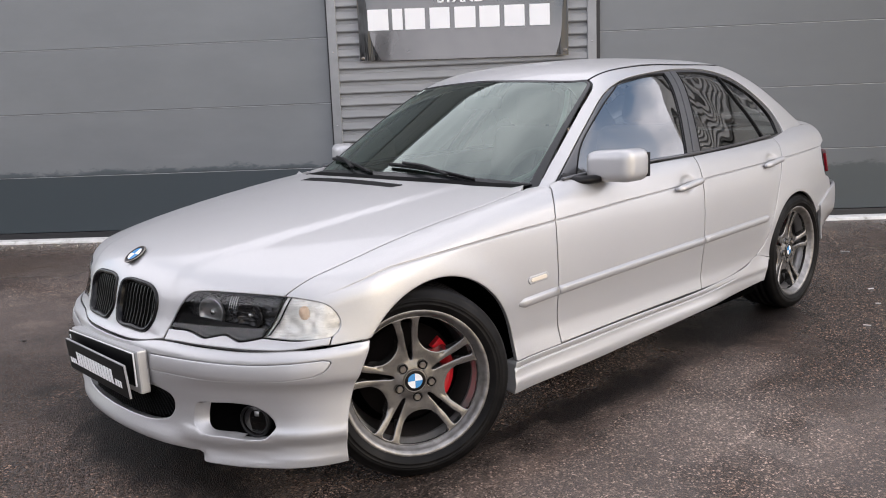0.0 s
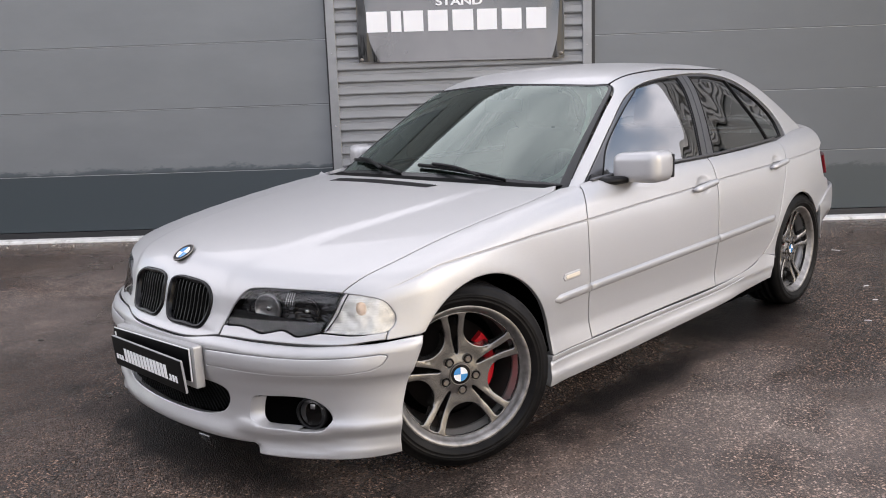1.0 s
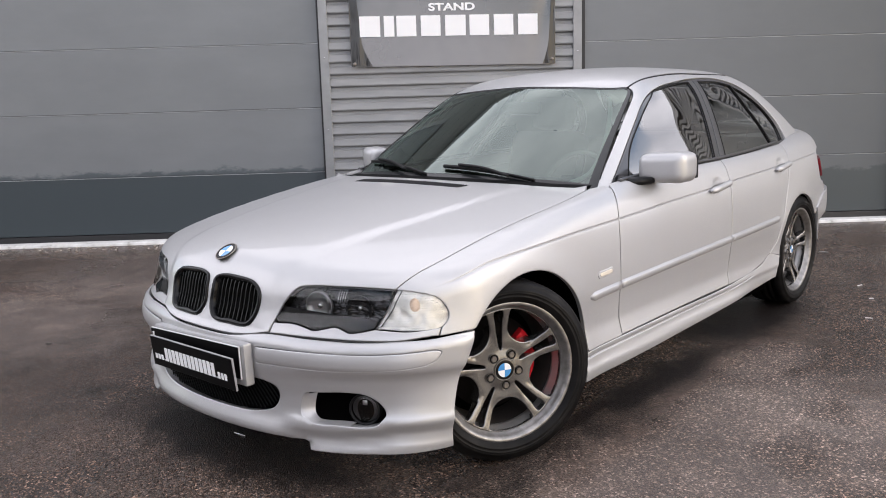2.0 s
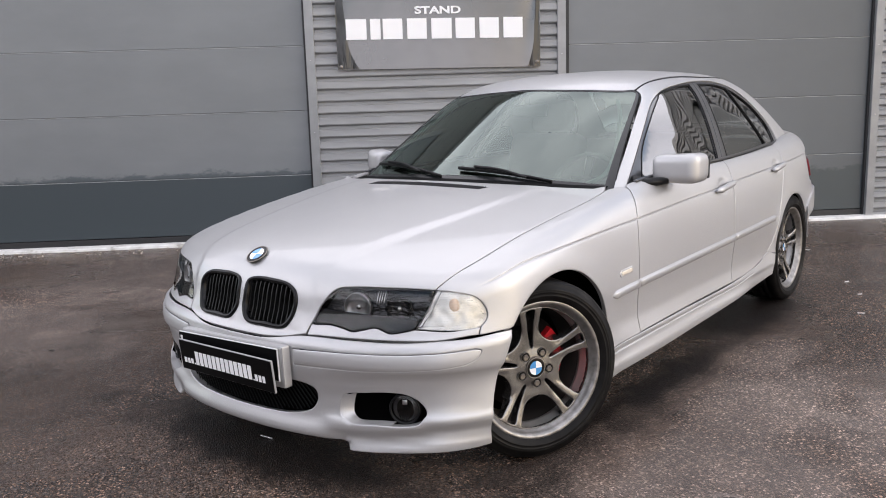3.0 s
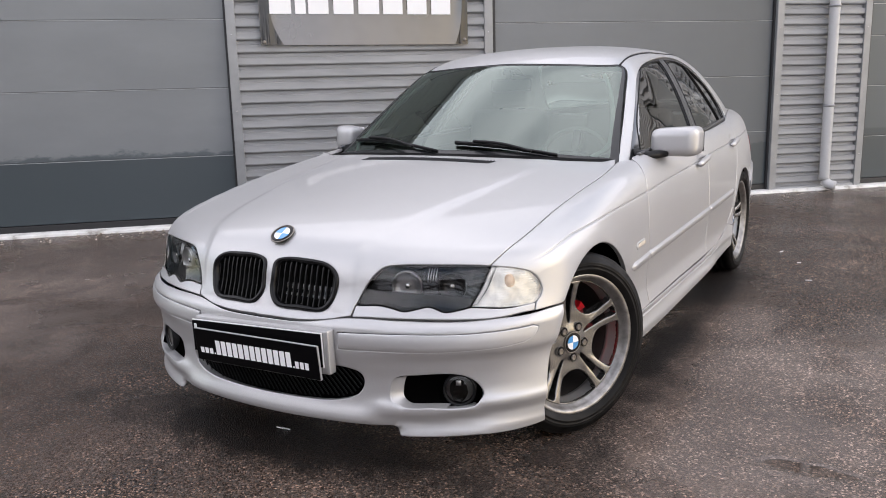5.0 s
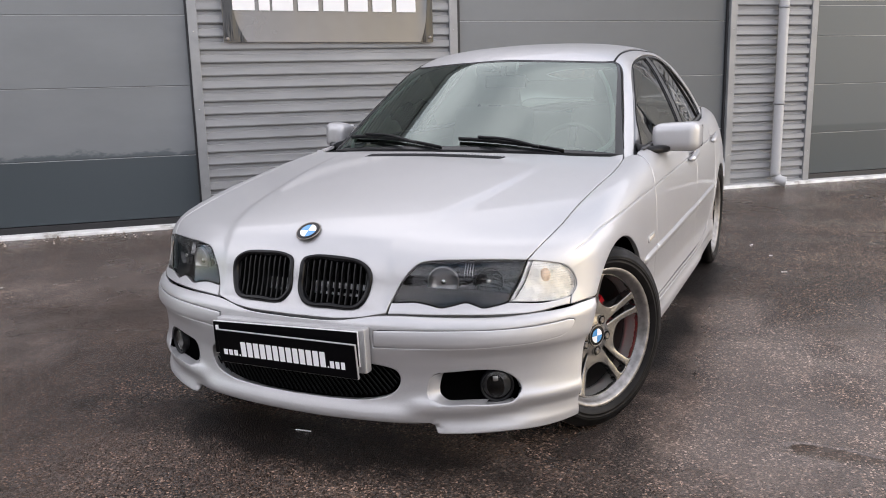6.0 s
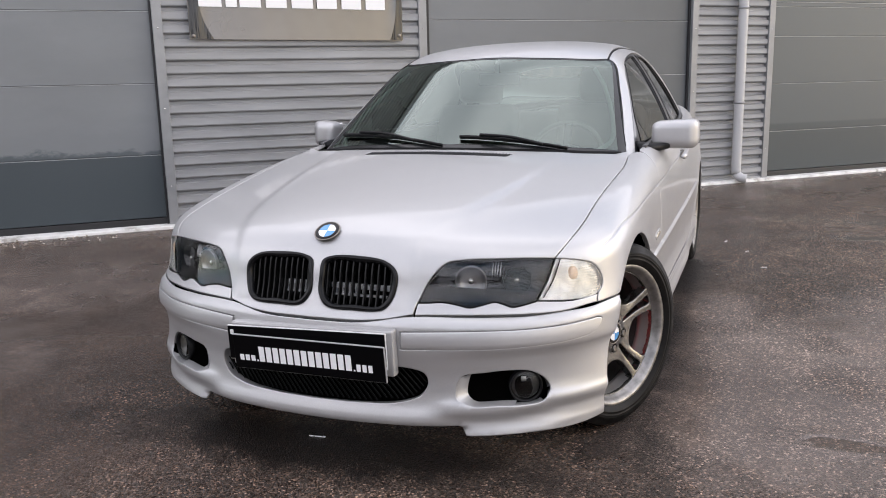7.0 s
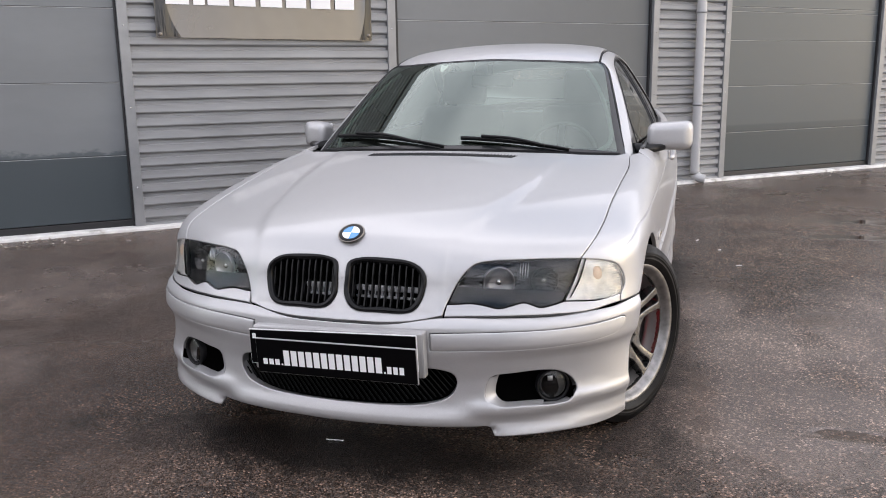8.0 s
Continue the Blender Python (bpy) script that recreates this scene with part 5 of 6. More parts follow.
lamp = whole([(0.53, 3.46, 0.67), (0.785, 3.185, 0.695)], [(0.785, 3.185, 0.695), (0.780, 3.18, 0.75), (0.765, 3.20, 0.80)], [(0.765, 3.20, 0.80), (0.55, 3.42, 0.83)], [(0.55, 3.42, 0.83), (0.53, 3.46, 0.67)])
panel("tail_light", body, TAIL, lamp, TAILRED, car, "red tail light", h=0.02, far=2.0, mirror=True)

# underside and wheel-arch linings; near-black sheets hold the shade and stop light leaking through
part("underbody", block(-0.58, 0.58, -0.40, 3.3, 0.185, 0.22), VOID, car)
# unseen tray added to keep light off the ground behind the bumper lip
ang = np.linspace(-0.74, 0.74, 40)
rim = meet(body, *BUMPER.rays(np.stack([ang, 0 * ang + 0.174], 1)), 0, 2.0)
rim = rim - slope(body, rim) * (0.030, 0.030, 0) + (0, 0, 0.002)
rows = np.concatenate([rim, np.stack([rim[:, 0] * 0.9, 0 * ang - 0.20, 0 * ang + 0.180], 1)])
make("shade_tray", rows, [(i, i + 1, 41 + i, 40 + i) for i in range(39)], VOID, car)
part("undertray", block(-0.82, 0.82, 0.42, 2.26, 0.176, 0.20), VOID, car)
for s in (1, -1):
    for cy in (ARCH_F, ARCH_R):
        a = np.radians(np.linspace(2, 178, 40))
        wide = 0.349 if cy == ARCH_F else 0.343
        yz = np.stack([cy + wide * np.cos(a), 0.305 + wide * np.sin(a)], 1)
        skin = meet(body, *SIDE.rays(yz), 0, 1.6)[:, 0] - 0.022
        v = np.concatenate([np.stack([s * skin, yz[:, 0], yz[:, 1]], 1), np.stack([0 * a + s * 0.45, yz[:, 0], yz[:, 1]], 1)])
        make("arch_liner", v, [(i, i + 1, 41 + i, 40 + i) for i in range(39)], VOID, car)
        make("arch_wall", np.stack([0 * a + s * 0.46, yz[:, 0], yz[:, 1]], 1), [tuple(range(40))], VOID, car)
part("bulkhead", block(-0.70, 0.70, 0.46, 0.48, 0.2, 0.84), VOID, car)

# door mirrors
for s, one in ((1, door1), (-1, door1b)):
    wide = 0.192 if s > 0 else 0.128
    bm = block(0.770, 0.770 + wide, 0.90, 1.045, 0.853, 0.979, 0.042, None, 6)
    for v in bm.verts:
        k = (v.co.x - 0.770) / wide
        v.co.z = 0.918 + (v.co.z - 0.918) * (0.90 + 0.10 * k) + 0.004 * k
        v.co.y += 0.05 * k * k + (0.02 * (1 - k) if v.co.y < 0.97 else 0)
        v.co.x *= s
    if s < 0:
        bmesh.ops.reverse_faces(bm, faces=bm.faces)
    mirror = part("door_mirror", bm, PAINT, one, "silver door mirror on a black foot", True)
    part("mirror_glass", block(s * (0.77 + wide / 2) - 0.4 * wide, s * (0.77 + wide / 2) + 0.4 * wide, 1.055, 1.06, 0.875, 0.965, 0.002), CHROME, mirror)
    bm = block(s * (0.762 + wide) - 0.006, s * (0.762 + wide) + 0.006, 1.06, 1.088, 0.872, 0.965, 0.005)
    part("mirror_edge", bm, DARK, mirror)
    v, f = tube([(s * 0.725, 0.85, 0.868), (s * 0.78, 0.885, 0.866), (s * 0.835, 0.94, 0.872)], [0.046, 0.032, 0.024], 12, 0.62)
    make("mirror_foot", v, f, DARK, mirror, "black mirror foot")

# wipers and the black scuttle
q = np.linspace(-0.68, 0.68, 30)
cow = meet(body, *TOP.rays(np.stack([q, 0.47 + 0.36 * q**2], 1)), 0, 1)
rows = np.concatenate([cow + (0, -0.03, -0.035), cow + (0, 0.0, -0.006), cow + (0, 0.09, -0.002)])
make("scuttle", rows, [(i * 30 + j, i * 30 + j + 1, (i + 1) * 30 + j + 1, (i + 1) * 30 + j) for i in range(2) for j in range(29)], SCUTTLE, car, "black scuttle panel")
for p0, p1 in (((-0.61, 0.765, 0.913), (-0.03, 0.531, 0.888)), ((0.03, 0.584, 0.920), (0.478, 0.623, 0.874))):
    s2 = SCREEN.flat(np.array(p0) + np.linspace(0, 1, 16)[:, None] * (np.array(p1) - p0))
    w = meet(cabin, *SCREEN.rays(s2), 0, 2.0)
    w = w + slope(cabin, w) * 0.014
    v, f = tube(w, np.linspace(0.0075, 0.006, 16), 8, 1.0)
    wiper = make("wiper", v, f, DARK, car, "black wiper resting on the windscreen")
    v, f = tube(w - slope(cabin, w) * 0.008, 0.0035, 6)
    make("wiper_blade", v, f, RUBBER, wiper)
    arm = np.array([w[3] + (0, -0.005, 0.012), 0.5 * w[6] + 0.5 * w[9] + (0, -0.02, 0.014), w[12] + (0.0, -0.045, 0.004)])
    v, f = tube(spline(arm), 0.008, 8, 0.8)
    make("wiper_arm", v, f, DARK, wiper)

# pale inner trim along the windscreen posts
trim = spline([(0.470, 1.19, 1.222), (0.532, 1.096, 1.145), (0.608, 0.902, 1.005), (0.628, 0.80, 0.935), (0.620, 0.751, 0.912), (0.586, 0.687, 0.892)])
v, f = tube(meet(lambda x, y, z: cabin(x, y, z) + 0.02, *SCREEN.rays(SCREEN.flat(trim)), 0, 2.0), 0.010, 8)
mirrored("post_trim", v, f, POST, car, car, "pale grey inner post trim")

# number plate holder with a loose dealer board
holder = part("plate_holder", block(-0.255, 0.292, -0.672, -0.640, 0.325, 0.462, 0.006, pose(0, 0, 0, 0, -1.8, 0)), PAINT, car, "silver number plate carrier")
board = Matrix.Translation((0.0150, -0.702, 0.376)) @ pose(0, 0, 0, 5, -1.2, -1.1)
plate = part("number_plate", block(-0.262, 0.278, -0.679, -0.674, 0.345, 0.454, 0.003, pose(0, 0, 0, 0, -2.2, 0)), PLATEWHITE, holder, "white number plate half hidden by a black board")
part("plate_frame", block(-0.2595, 0.2755, -0.6815, -0.678, 0.3475, 0.4515, 0.002, pose(0, 0, 0, 0, -2.2, 0)), PLATE, plate)
part("plate_strip", block(-0.250, -0.238, -0.6825, -0.680, 0.425, 0.440, 0.001, pose(0, 0, 0, 0, -2.2, 0)), PLATEWHITE, plate, "pale strip at the plate's end")
black = part("dealer_board", block(-0.258, 0.258, -0.004, 0.004, -0.055, 0.055, 0.003, board), BOARDEDGE, holder, "black dealer board with white lettering bars")
part("board_face", block(-0.2560, 0.2560, -0.0055, -0.003, -0.0530, 0.0530, 0.002, board), PLATE, black, "black face")
x = -0.236
for w, hgt in [(0.014, 0.018)] * 3 + [(0.005, 0.005)] + [(0.0185, 0.048)] * 13 + [(0.005, 0.005)] + [(0.013, 0.022)] * 3:
    part("letter_bar", block(x, x + w, -0.0066, -0.005, -0.026, -0.026 + hgt, 0, board), LETTER, black)
    x += w + (0.0062 if w > 0.006 else 0.005)

# interior
part("dashboard", block(-0.66, 0.66, 0.60, 0.98, 0.62, 0.865, 0.05, None, 4), DASH, car, "dark dashboard", True)
v, f = lathe([(0.185, 0.0), (0.178, 0.014), (0.165, 0.014), (0.160, 0.0), (0.165, -0.014), (0.178, -0.014)], 48, Matrix.Translation((0.36, 1.10, 0.80)) @ pose(0, 0, 0, 0, 0, 90) @ pose(0, 0, 0, 0, 24, 0), True)
steer = make("steering_wheel", v, f, SEAT, car, "grey three-spoke steering wheel")
part("airbag", block(-0.07, 0.07, -0.03, 0.02, -0.06, 0.06, 0.02, Matrix.Translation((0.36, 1.09, 0.80)) @ pose(0, 0, 0, -24, 0, 0)), DASH, steer)
for a in (0, 180, 270):
    part("spoke", block(0.05, 0.17, -0.01, 0.008, -0.018, 0.018, 0.004, Matrix.Translation((0.36, 1.10, 0.80)) @ pose(0, 0, 0, -24, 0, 0) @ pose(0, 0, 0, 0, a, 0)), DASH, steer)
for s in (1, -1):
    seat = part("front_seat", block(s * 0.36 - 0.24, s * 0.36 + 0.24, 1.25, 1.78, 0.30, 0.52, 0.06, None, 4), SEAT, car, "grey-beige front seat", True)
    part("backrest", block(-0.24, 0.24, -0.07, 0.07, 0, 0.58, 0.06, Matrix.Translation((s * 0.36, 1.80, 0.46)) @ pose(0, 0, 0, -17, 0, 0), 4), SEAT, seat, "", True)
    part("headrest", block(-0.13, 0.13, -0.05, 0.05, 0, 0.19, 0.045, Matrix.Translation((s * 0.36, 1.985, 1.03)) @ pose(0, 0, 0, -12, 0, 0), 4), SEAT, seat, "", True)
rear = part("rear_seat", block(-0.62, 0.62, 2.15, 2.6, 0.32, 0.54, 0.06, None, 4), SEAT, car, "grey-beige rear bench", True)
part("backrest", block(-0.60, 0.60, -0.07, 0.07, 0, 0.50, 0.05, Matrix.Translation((0, 2.62, 0.48)) @ pose(0, 0, 0, -24, 0, 0), 4), SEAT, rear, "", True)
part("parcel_shelf", block(-0.55, 0.55, 2.75, 3.05, 0.90, 0.92), DASH, car)
part("cabin_floor", block(-0.72, 0.72, 0.5, 3.0, 0.24, 0.26), DASH, car)
inner = part("interior_mirror", block(-0.10, 0.10, -0.015, 0.015, -0.03, 0.03, 0.012, Matrix.Translation((0.02, 1.16, 1.165)) @ pose(0, 0, 0, -10, 0, 8), 3), DASH, car, "dark interior mirror", True)
part("stalk", block(-0.012, 0.012, -0.01, 0.01, 0, 0.05, 0.003, Matrix.Translation((0.01, 1.16, 1.19))), DASH, inner)

# ---- wheels


def spoke_line(a, pts):
    p = np.array(pts, float)
    c, s = math.cos(a), math.sin(a)
    return np.stack([p[:, 0] * c - p[:, 1] * s, p[:, 0] * s + p[:, 1] * c], 1)


dish = curve([(0.0, 0.062), (0.035, 0.062), (0.075, 0.055), (0.12, 0.057), (0.17, 0.066), (0.21, 0.074), (0.24, 0.076)])


def crowned(turned):
    """The wheel's face: dished, each of the ten thin spokes rounded across."""
    def f(x, y, z):
        r = np.hypot(y, z)
        off = np.abs((np.degrees(np.arctan2(z, y)) - turned + 36) % 72 - 36)
        bow = np.clip((off - 8.0) / 4.5, -1.3, 1.3) ** 2
        return x - dish(r) + 0.0022 * bow * np.clip((r - 0.095) / 0.03, 0, 1) * np.clip((0.207 - r) / 0.015, 0, 1)
    return f




def wheel(name, m, turned, clamp, label):
    hub = empty(name, m, label, parent=car)
    base = Matrix.Identity(4)
    disc = Sheet((-0.2, 0, 0), (0, 1, 0), (1, 0, 0))
    a = np.linspace(0, 2 * np.pi, 120, endpoint=False)
    cuts = []
    for k in range(5):
        mid = radians(turned + 72 * k)
        edge = [(0.1085, 0.020), (0.117, 0.039), (0.133, 0.0545), (0.158, 0.068), (0.180, 0.079), (0.1925, 0.0825), (0.203, 0.057), (0.209, 0.030)]
        win = spline([(0.106, 0.0), *edge, (0.2110, 0.0), *[(p, -q) for p, q in edge[::-1]]], True, 0.008)
        cuts.append(spoke_line(mid + radians(36), win))
        cuts.append(spoke_line(mid, spline([(0.072, 0.005), (0.12, 0.0088), (0.165, 0.012), (0.204, 0.0165), (0.208, 0.0), (0.204, -0.0165), (0.165, -0.012), (0.12, -0.0088), (0.072, -0.005), (0.067, 0.0)], True, 0.008)))
    panel("rim_face", crowned(turned), disc, np.stack([0.2134 * np.cos(a), 0.2134 * np.sin(a)], 1), RIM, hub, "grey alloy with five slotted double spokes", holes=cuts, h=0.007, gap=0, thick=0.048, soft=0.0035, far=0.6)
    v, f = lathe([(0.2135, 0.030), (0.2135, 0.070), (0.217, 0.073), (0.224, 0.086), (0.230, 0.098), (0.240, 0.102), (0.244, 0.095), (0.240, 0.084), (0.226, 0.060), (0.214, 0.0), (0.214, -0.09), (0.236, -0.105)], 96)
    make("rim_lip", v, f, LIPMETAL, hub, "brushed bright rim lip")
    # the deep barrel is much darker than its outer step
    v, f = lathe([(0.197, -0.10), (0.203, -0.03), (0.2090, 0.012)], 72)
    make("rim_barrel", v, f, DARKBARREL, hub, "dark inner barrel of the rim")
    v, f = lathe([(0.2085, 0.012), (0.2070, 0.014), (0.2070, 0.030), (0.2128, 0.040), (0.2128, 0.066)], 72)
    make("rim_step", v, f, BARREL, hub, "bright step inside the rim")
    tyre = [(0.236, 0.092), (0.243, 0.105), (0.258, 0.111), (0.2595, 0.1122), (0.2615, 0.1122), (0.263, 0.1112), (0.270, 0.1118), (0.2712, 0.1128), (0.2735, 0.1128), (0.275, 0.1118), (0.278, 0.1125), (0.284, 0.1115), (0.2845, 0.1095), (0.298, 0.106), (0.306, 0.098), (0.311, 0.085)]
    for g in (0.055, 0.02, -0.02, -0.055):
        tyre += [(0.312, g + 0.006), (0.305, g + 0.005), (0.305, g - 0.005), (0.312, g - 0.006)]
    tyre += [(0.311, -0.085), (0.306, -0.098), (0.297, -0.107), (0.270, -0.112), (0.236, -0.10)]
    v, f = lathe(tyre, 120)
    make("tyre", v, f, TYRE, hub, "worn wet black tyre")
    for k in range(5):
        b = radians(turned + 36 + 72 * k)
        mm = Matrix.Translation((dish(0.056) - 0.004, 0.056 * math.cos(b), 0.056 * math.sin(b)))
        v, f = lathe([(0.0185, 0.0), (0.0180, 0.007), (0.0155, 0.008), (0.0145, 0.001), (0.0, 0.002)], 24, mm)
        make("bolt_seat", v, f, RIM, hub)
        # flat black ring: the uncut bolt hole's shade put into colour
        v, f = lathe([(0.0178, 0.0072), (0.0150, 0.0080), (0.0105, 0.0080)], 24, mm)
        make("bolt_shade", v, f, VOID, hub)
        v, f = lathe([(0.0115, 0.0), (0.0115, 0.010), (0.009, 0.0125), (0.0, 0.0115)], 6, mm)
        make("wheel_bolt", v, f, BOLT, hub, smooth=False)
    badge(hub, Vector((0.0625, 0, 0)), (1, 0, 0), 0.036)
    v, f = lathe([(0.07, -0.025), (0.07, -0.038), (0.165, -0.038), (0.165, -0.05)], 64)
    make("brake_disc", v, f, DISC, hub, "rusty steel brake disc")
    v, f = lathe([(0.0, -0.045), (0.09, -0.045), (0.2, -0.09)], 48)
    make("back_plate", v, f, VOID, hub)
    a0 = np.radians(np.linspace(clamp - 48, clamp + 31, 14))
    rows = []
    for r, xx in ((0.112, -0.024), (0.116, -0.010), (0.140, -0.006), (0.154, -0.012), (0.156, -0.05), (0.112, -0.05)):
        rows.append(np.stack([0 * a0 + xx, r * np.cos(a0), r * np.sin(a0)], 1))
    k = len(a0)
    f = [(i * k + j, i * k + j + 1, (i + 1) % 6 * k + j + 1, (i + 1) % 6 * k + j) for i in range(6) for j in range(k - 1)] + [tuple(i * k for i in range(6)), tuple(i * k + k - 1 for i in range(6))[::-1]]
    make("brake_caliper", np.concatenate(rows), f, RED, hub, "bright red brake caliper", smooth=False)
    return hub


STEER, TRACK = 26.0, 0.731
front = wheel("wheel", pose(TRACK, 0.03, RADIUS, 0, 0, -STEER), 96, 14, "grey five-spoke alloy wheel, turned to one side")
back_wheel = wheel("wheel", pose(TRACK - 0.012, WB, RADIUS), 82, 135, "grey five-spoke alloy wheel")
copy_thing(front, pose(-TRACK + 0.03, 0.03, RADIUS, 0, 0, 180 - 6)).parent = car
copy_thing(back_wheel, pose(-TRACK + 0.012, WB, RADIUS, 0, 0, 180)).parent = car


# ---- the yard and the hall behind the car, laid out along the wall: u along it, y into it
WALL = pose(0, 0, 0, 0, 0, 43) @ pose(0, 4.40, 0)


def built(ob, label="", kind="structure", category=""):
    ob.matrix_basis = WALL
    return tagged(ob, label, category, kind=kind)


gv = [(x, y, 0) for x in (-90, -12, 14, 90) for y in (-90, -12, 14, 90)]
tagged(make("ground", gv, [(4 * i + j, 4 * i + j + 4, 4 * i + j + 5, 4 * i + j + 1) for i in range(3) for j in range(3)], ASPHALT, None, "wet dark asphalt yard with puddles, pale worn patches, painted shade and sheen by the car"), kind="structure")

DOORTOP, ROOFTOP_Z = 3.15, 4.25


def corrugated(name, u0, u1, z0, z1, label, pitch=0.1071, phase=0.0675):
    """Ribbed sheet: proud flat, sloped sides, narrow valley."""
    prof = [(z0, 0.0)]
    n0 = math.floor((z0 - phase) / pitch)
    for i in range(n0, math.ceil((z1 - phase) / pitch) + 1):
        c = phase + i * pitch
        for dz, y in ((-0.022, 0.0), (-0.015, 0.036), (0.012, 0.036), (0.022, 0.005), (0.031, 0.0), (0.058, 0.0015)):
            if z0 < c + dz < z1:
                prof.append((c + dz, y))
    prof.append((z1, 0.0))
    v = [(u, y, z) for u in (u0, u1) for z, y in prof]
    n = len(prof)
    return built(make(name, v, [(i, n + i, n + i + 1, i + 1) for i in range(n - 1)], CLAD, None, "", False), label)


def sectional(name, u0, u1, joints, label, height=3.15):
    """A garage door of flat sections in a grey frame, set back between the ribbed bays."""
    d = built(part(name, block(u0, u1, 0.085, 0.12, 0.02, height), SEAL, None), label)
    zs = [0.086, *joints, height]
    for a, b in zip(zs, zs[1:]):
        p = part("panel", block(u0 + 0.004, u1 - 0.004, 0.05, 0.085, a + 0.0025, b - 0.0025, 0.003, None, 1), DOOR, d)
    # pale strips put in for the highlight along each joint
    for j in joints:
        part("joint", block(u0 + 0.01, u1 - 0.01, 0.0465, 0.062, j - 0.0045, j - 0.0005), JOINT, d)
    part("bottom_seal", block(u0 + 0.004, u1 - 0.004, 0.040, 0.085, 0.012, 0.084, 0.006), SEAL, d, "black rubber bottom seal")
    return d


bays = [(-6.6, -5.2), (-0.58, 1.77), (4.69, 5.77), (8.22, 9.4), (12.4, 13.6)]
for i, (a, b) in enumerate(bays):
    corrugated("cladding", a + 0.07, b - 0.07, 0.03, DOORTOP, "light grey ribbed metal cladding between the doors", *((0.0985, 0.0695) if a > 3 else ()))
    for e0, e1 in ((a, a + 0.078), (b - 0.078, b)):
        corner = built(part("trim", block(e0, e1, -0.014, 0.09, 0.012, DOORTOP, 0.003, None, 1), TRIM, None), "grey folded metal corner trim")
        for z in np.arange(0.35, 2.3, 0.64) if i in (1, 2) else ():
            v, f = lathe([(0.0, 0.004), (0.004, 0.003), (0.006, 0.0)], 8, Matrix.Translation(((e0 + e1) / 2, -0.0135, z)) @ pose(0, 0, 0, 0, 0, -90))
            make("screw", v, f, CHROME, corner, "small bright screw head")
    built(part("trim", block(b, b + 0.035, 0.02, 0.09, 0.012, DOORTOP, 0.003, None, 1), SEAL, None), "dark door guide rail")
    built(part("trim", block(a - 0.018, a, 0.02, 0.09, 0.012, DOORTOP, 0.003, None, 1), SEAL, None), "dark door guide rail")
low = (0.612, 1.192, 1.765, 2.34, 2.92)
sectional("door_1", -5.2, -0.58, low, "dark grey sectional door, wet along its lowest panels")
sectional("door_2", 1.77, 4.69, (0.626, 1.176, 1.712, 2.25, 2.8), "dark grey sectional door")
sectional("door_3", 5.77, 8.22, (0.53, 1.05, 1.556, 1.87, 1.92, 2.5, 3.0), "dark grey sectional door with pale joints")
sectional("door_4", 9.4, 12.4, low, "dark grey sectional door")
corrugated("cladding", -6.6, 13.6, DOORTOP, ROOFTOP_Z, "light grey ribbed metal cladding above the doors")
built(part("wall_north", block(-6.6, 13.6, 0.12, 0.32, 0, ROOFTOP_Z), CONCRETE, None), "plain wall behind the doors and cladding")
built(part("wall_west", block(-6.8, -6.6, -0.02, 9.0, 0, ROOFTOP_Z), CONCRETE, None), "plain grey side wall")
built(part("wall_east", block(13.6, 13.8, -0.02, 9.0, 0, ROOFTOP_Z), CONCRETE, None), "plain grey side wall")
built(part("roof", block(-6.8, 13.8, -0.05, 9.0, ROOFTOP_Z, ROOFTOP_Z + 0.15), TRIM, None), "flat roof of the hall")
# unseen backdrop standing in for the dark skyline the headlamps reflect
tagged(part("wall_backdrop", block(-26, 10, -14.3, -14.0, 0, 3.4), BACKDROP, None), "plain dark backdrop wall added out of view for reflections", kind="structure")
bm = bmesh.new()
us = np.linspace(-6.6, 13.6, 160)
ed = -0.075 + 0.012 * np.array([noise.noise(Vector((u * 1.7, 3.0, 0))) for u in us])
vs = [[bm.verts.new((u, y, z)) for u, y, z in zip(us, yy, zz)] for yy, zz in ((ed - 0.004, 0 * us - 0.01), (ed, 0 * us + 0.020), (ed + 0.012, 0 * us + 0.028), (0 * us + 0.12, 0 * us + 0.034))]
for r in range(3):
    for i in range(len(us) - 1):
        bm.faces.new((vs[r][i], vs[r][i + 1], vs[r + 1][i + 1], vs[r + 1][i]))
built(part("trim", bm, SILL, None), "worn white-painted threshold along the doors")

# drainpipe with brackets and foot
pipe = built(make("drainpipe", *tube([(5.29, -0.065, 4.15), (5.29, -0.065, 3.0), (5.29, -0.065, 0.15), (5.29, -0.065, 0.11)], 0.050, 20), PIPE), "grey plastic drainpipe bracketed to the cladding", "", "drainpipe")
pipe["kind"] = "thing"
v, f = tube(spline([(5.29, -0.065, 0.20), (5.29, -0.066, 0.13), (5.298, -0.078, 0.092), (5.32, -0.115, 0.062), (5.36, -0.155, 0.050)], gap=0.02), 0.049, 18)
make("elbow", v, f, PIPE, pipe)
for z in (0.865, 1.84, 2.8):
    v, f = lathe([(0.051, -0.012), (0.056, -0.012), (0.056, 0.012), (0.051, 0.012)], 24, Matrix.Translation((5.29, -0.065, z)) @ pose(0, 0, 0, 0, 90, 0))
    make("bracket", v, f, TRIM, pipe)
    part("bracket_arm", block(5.28, 5.30, -0.03, 0.02, z - 0.008, z + 0.008), TRIM, pipe)

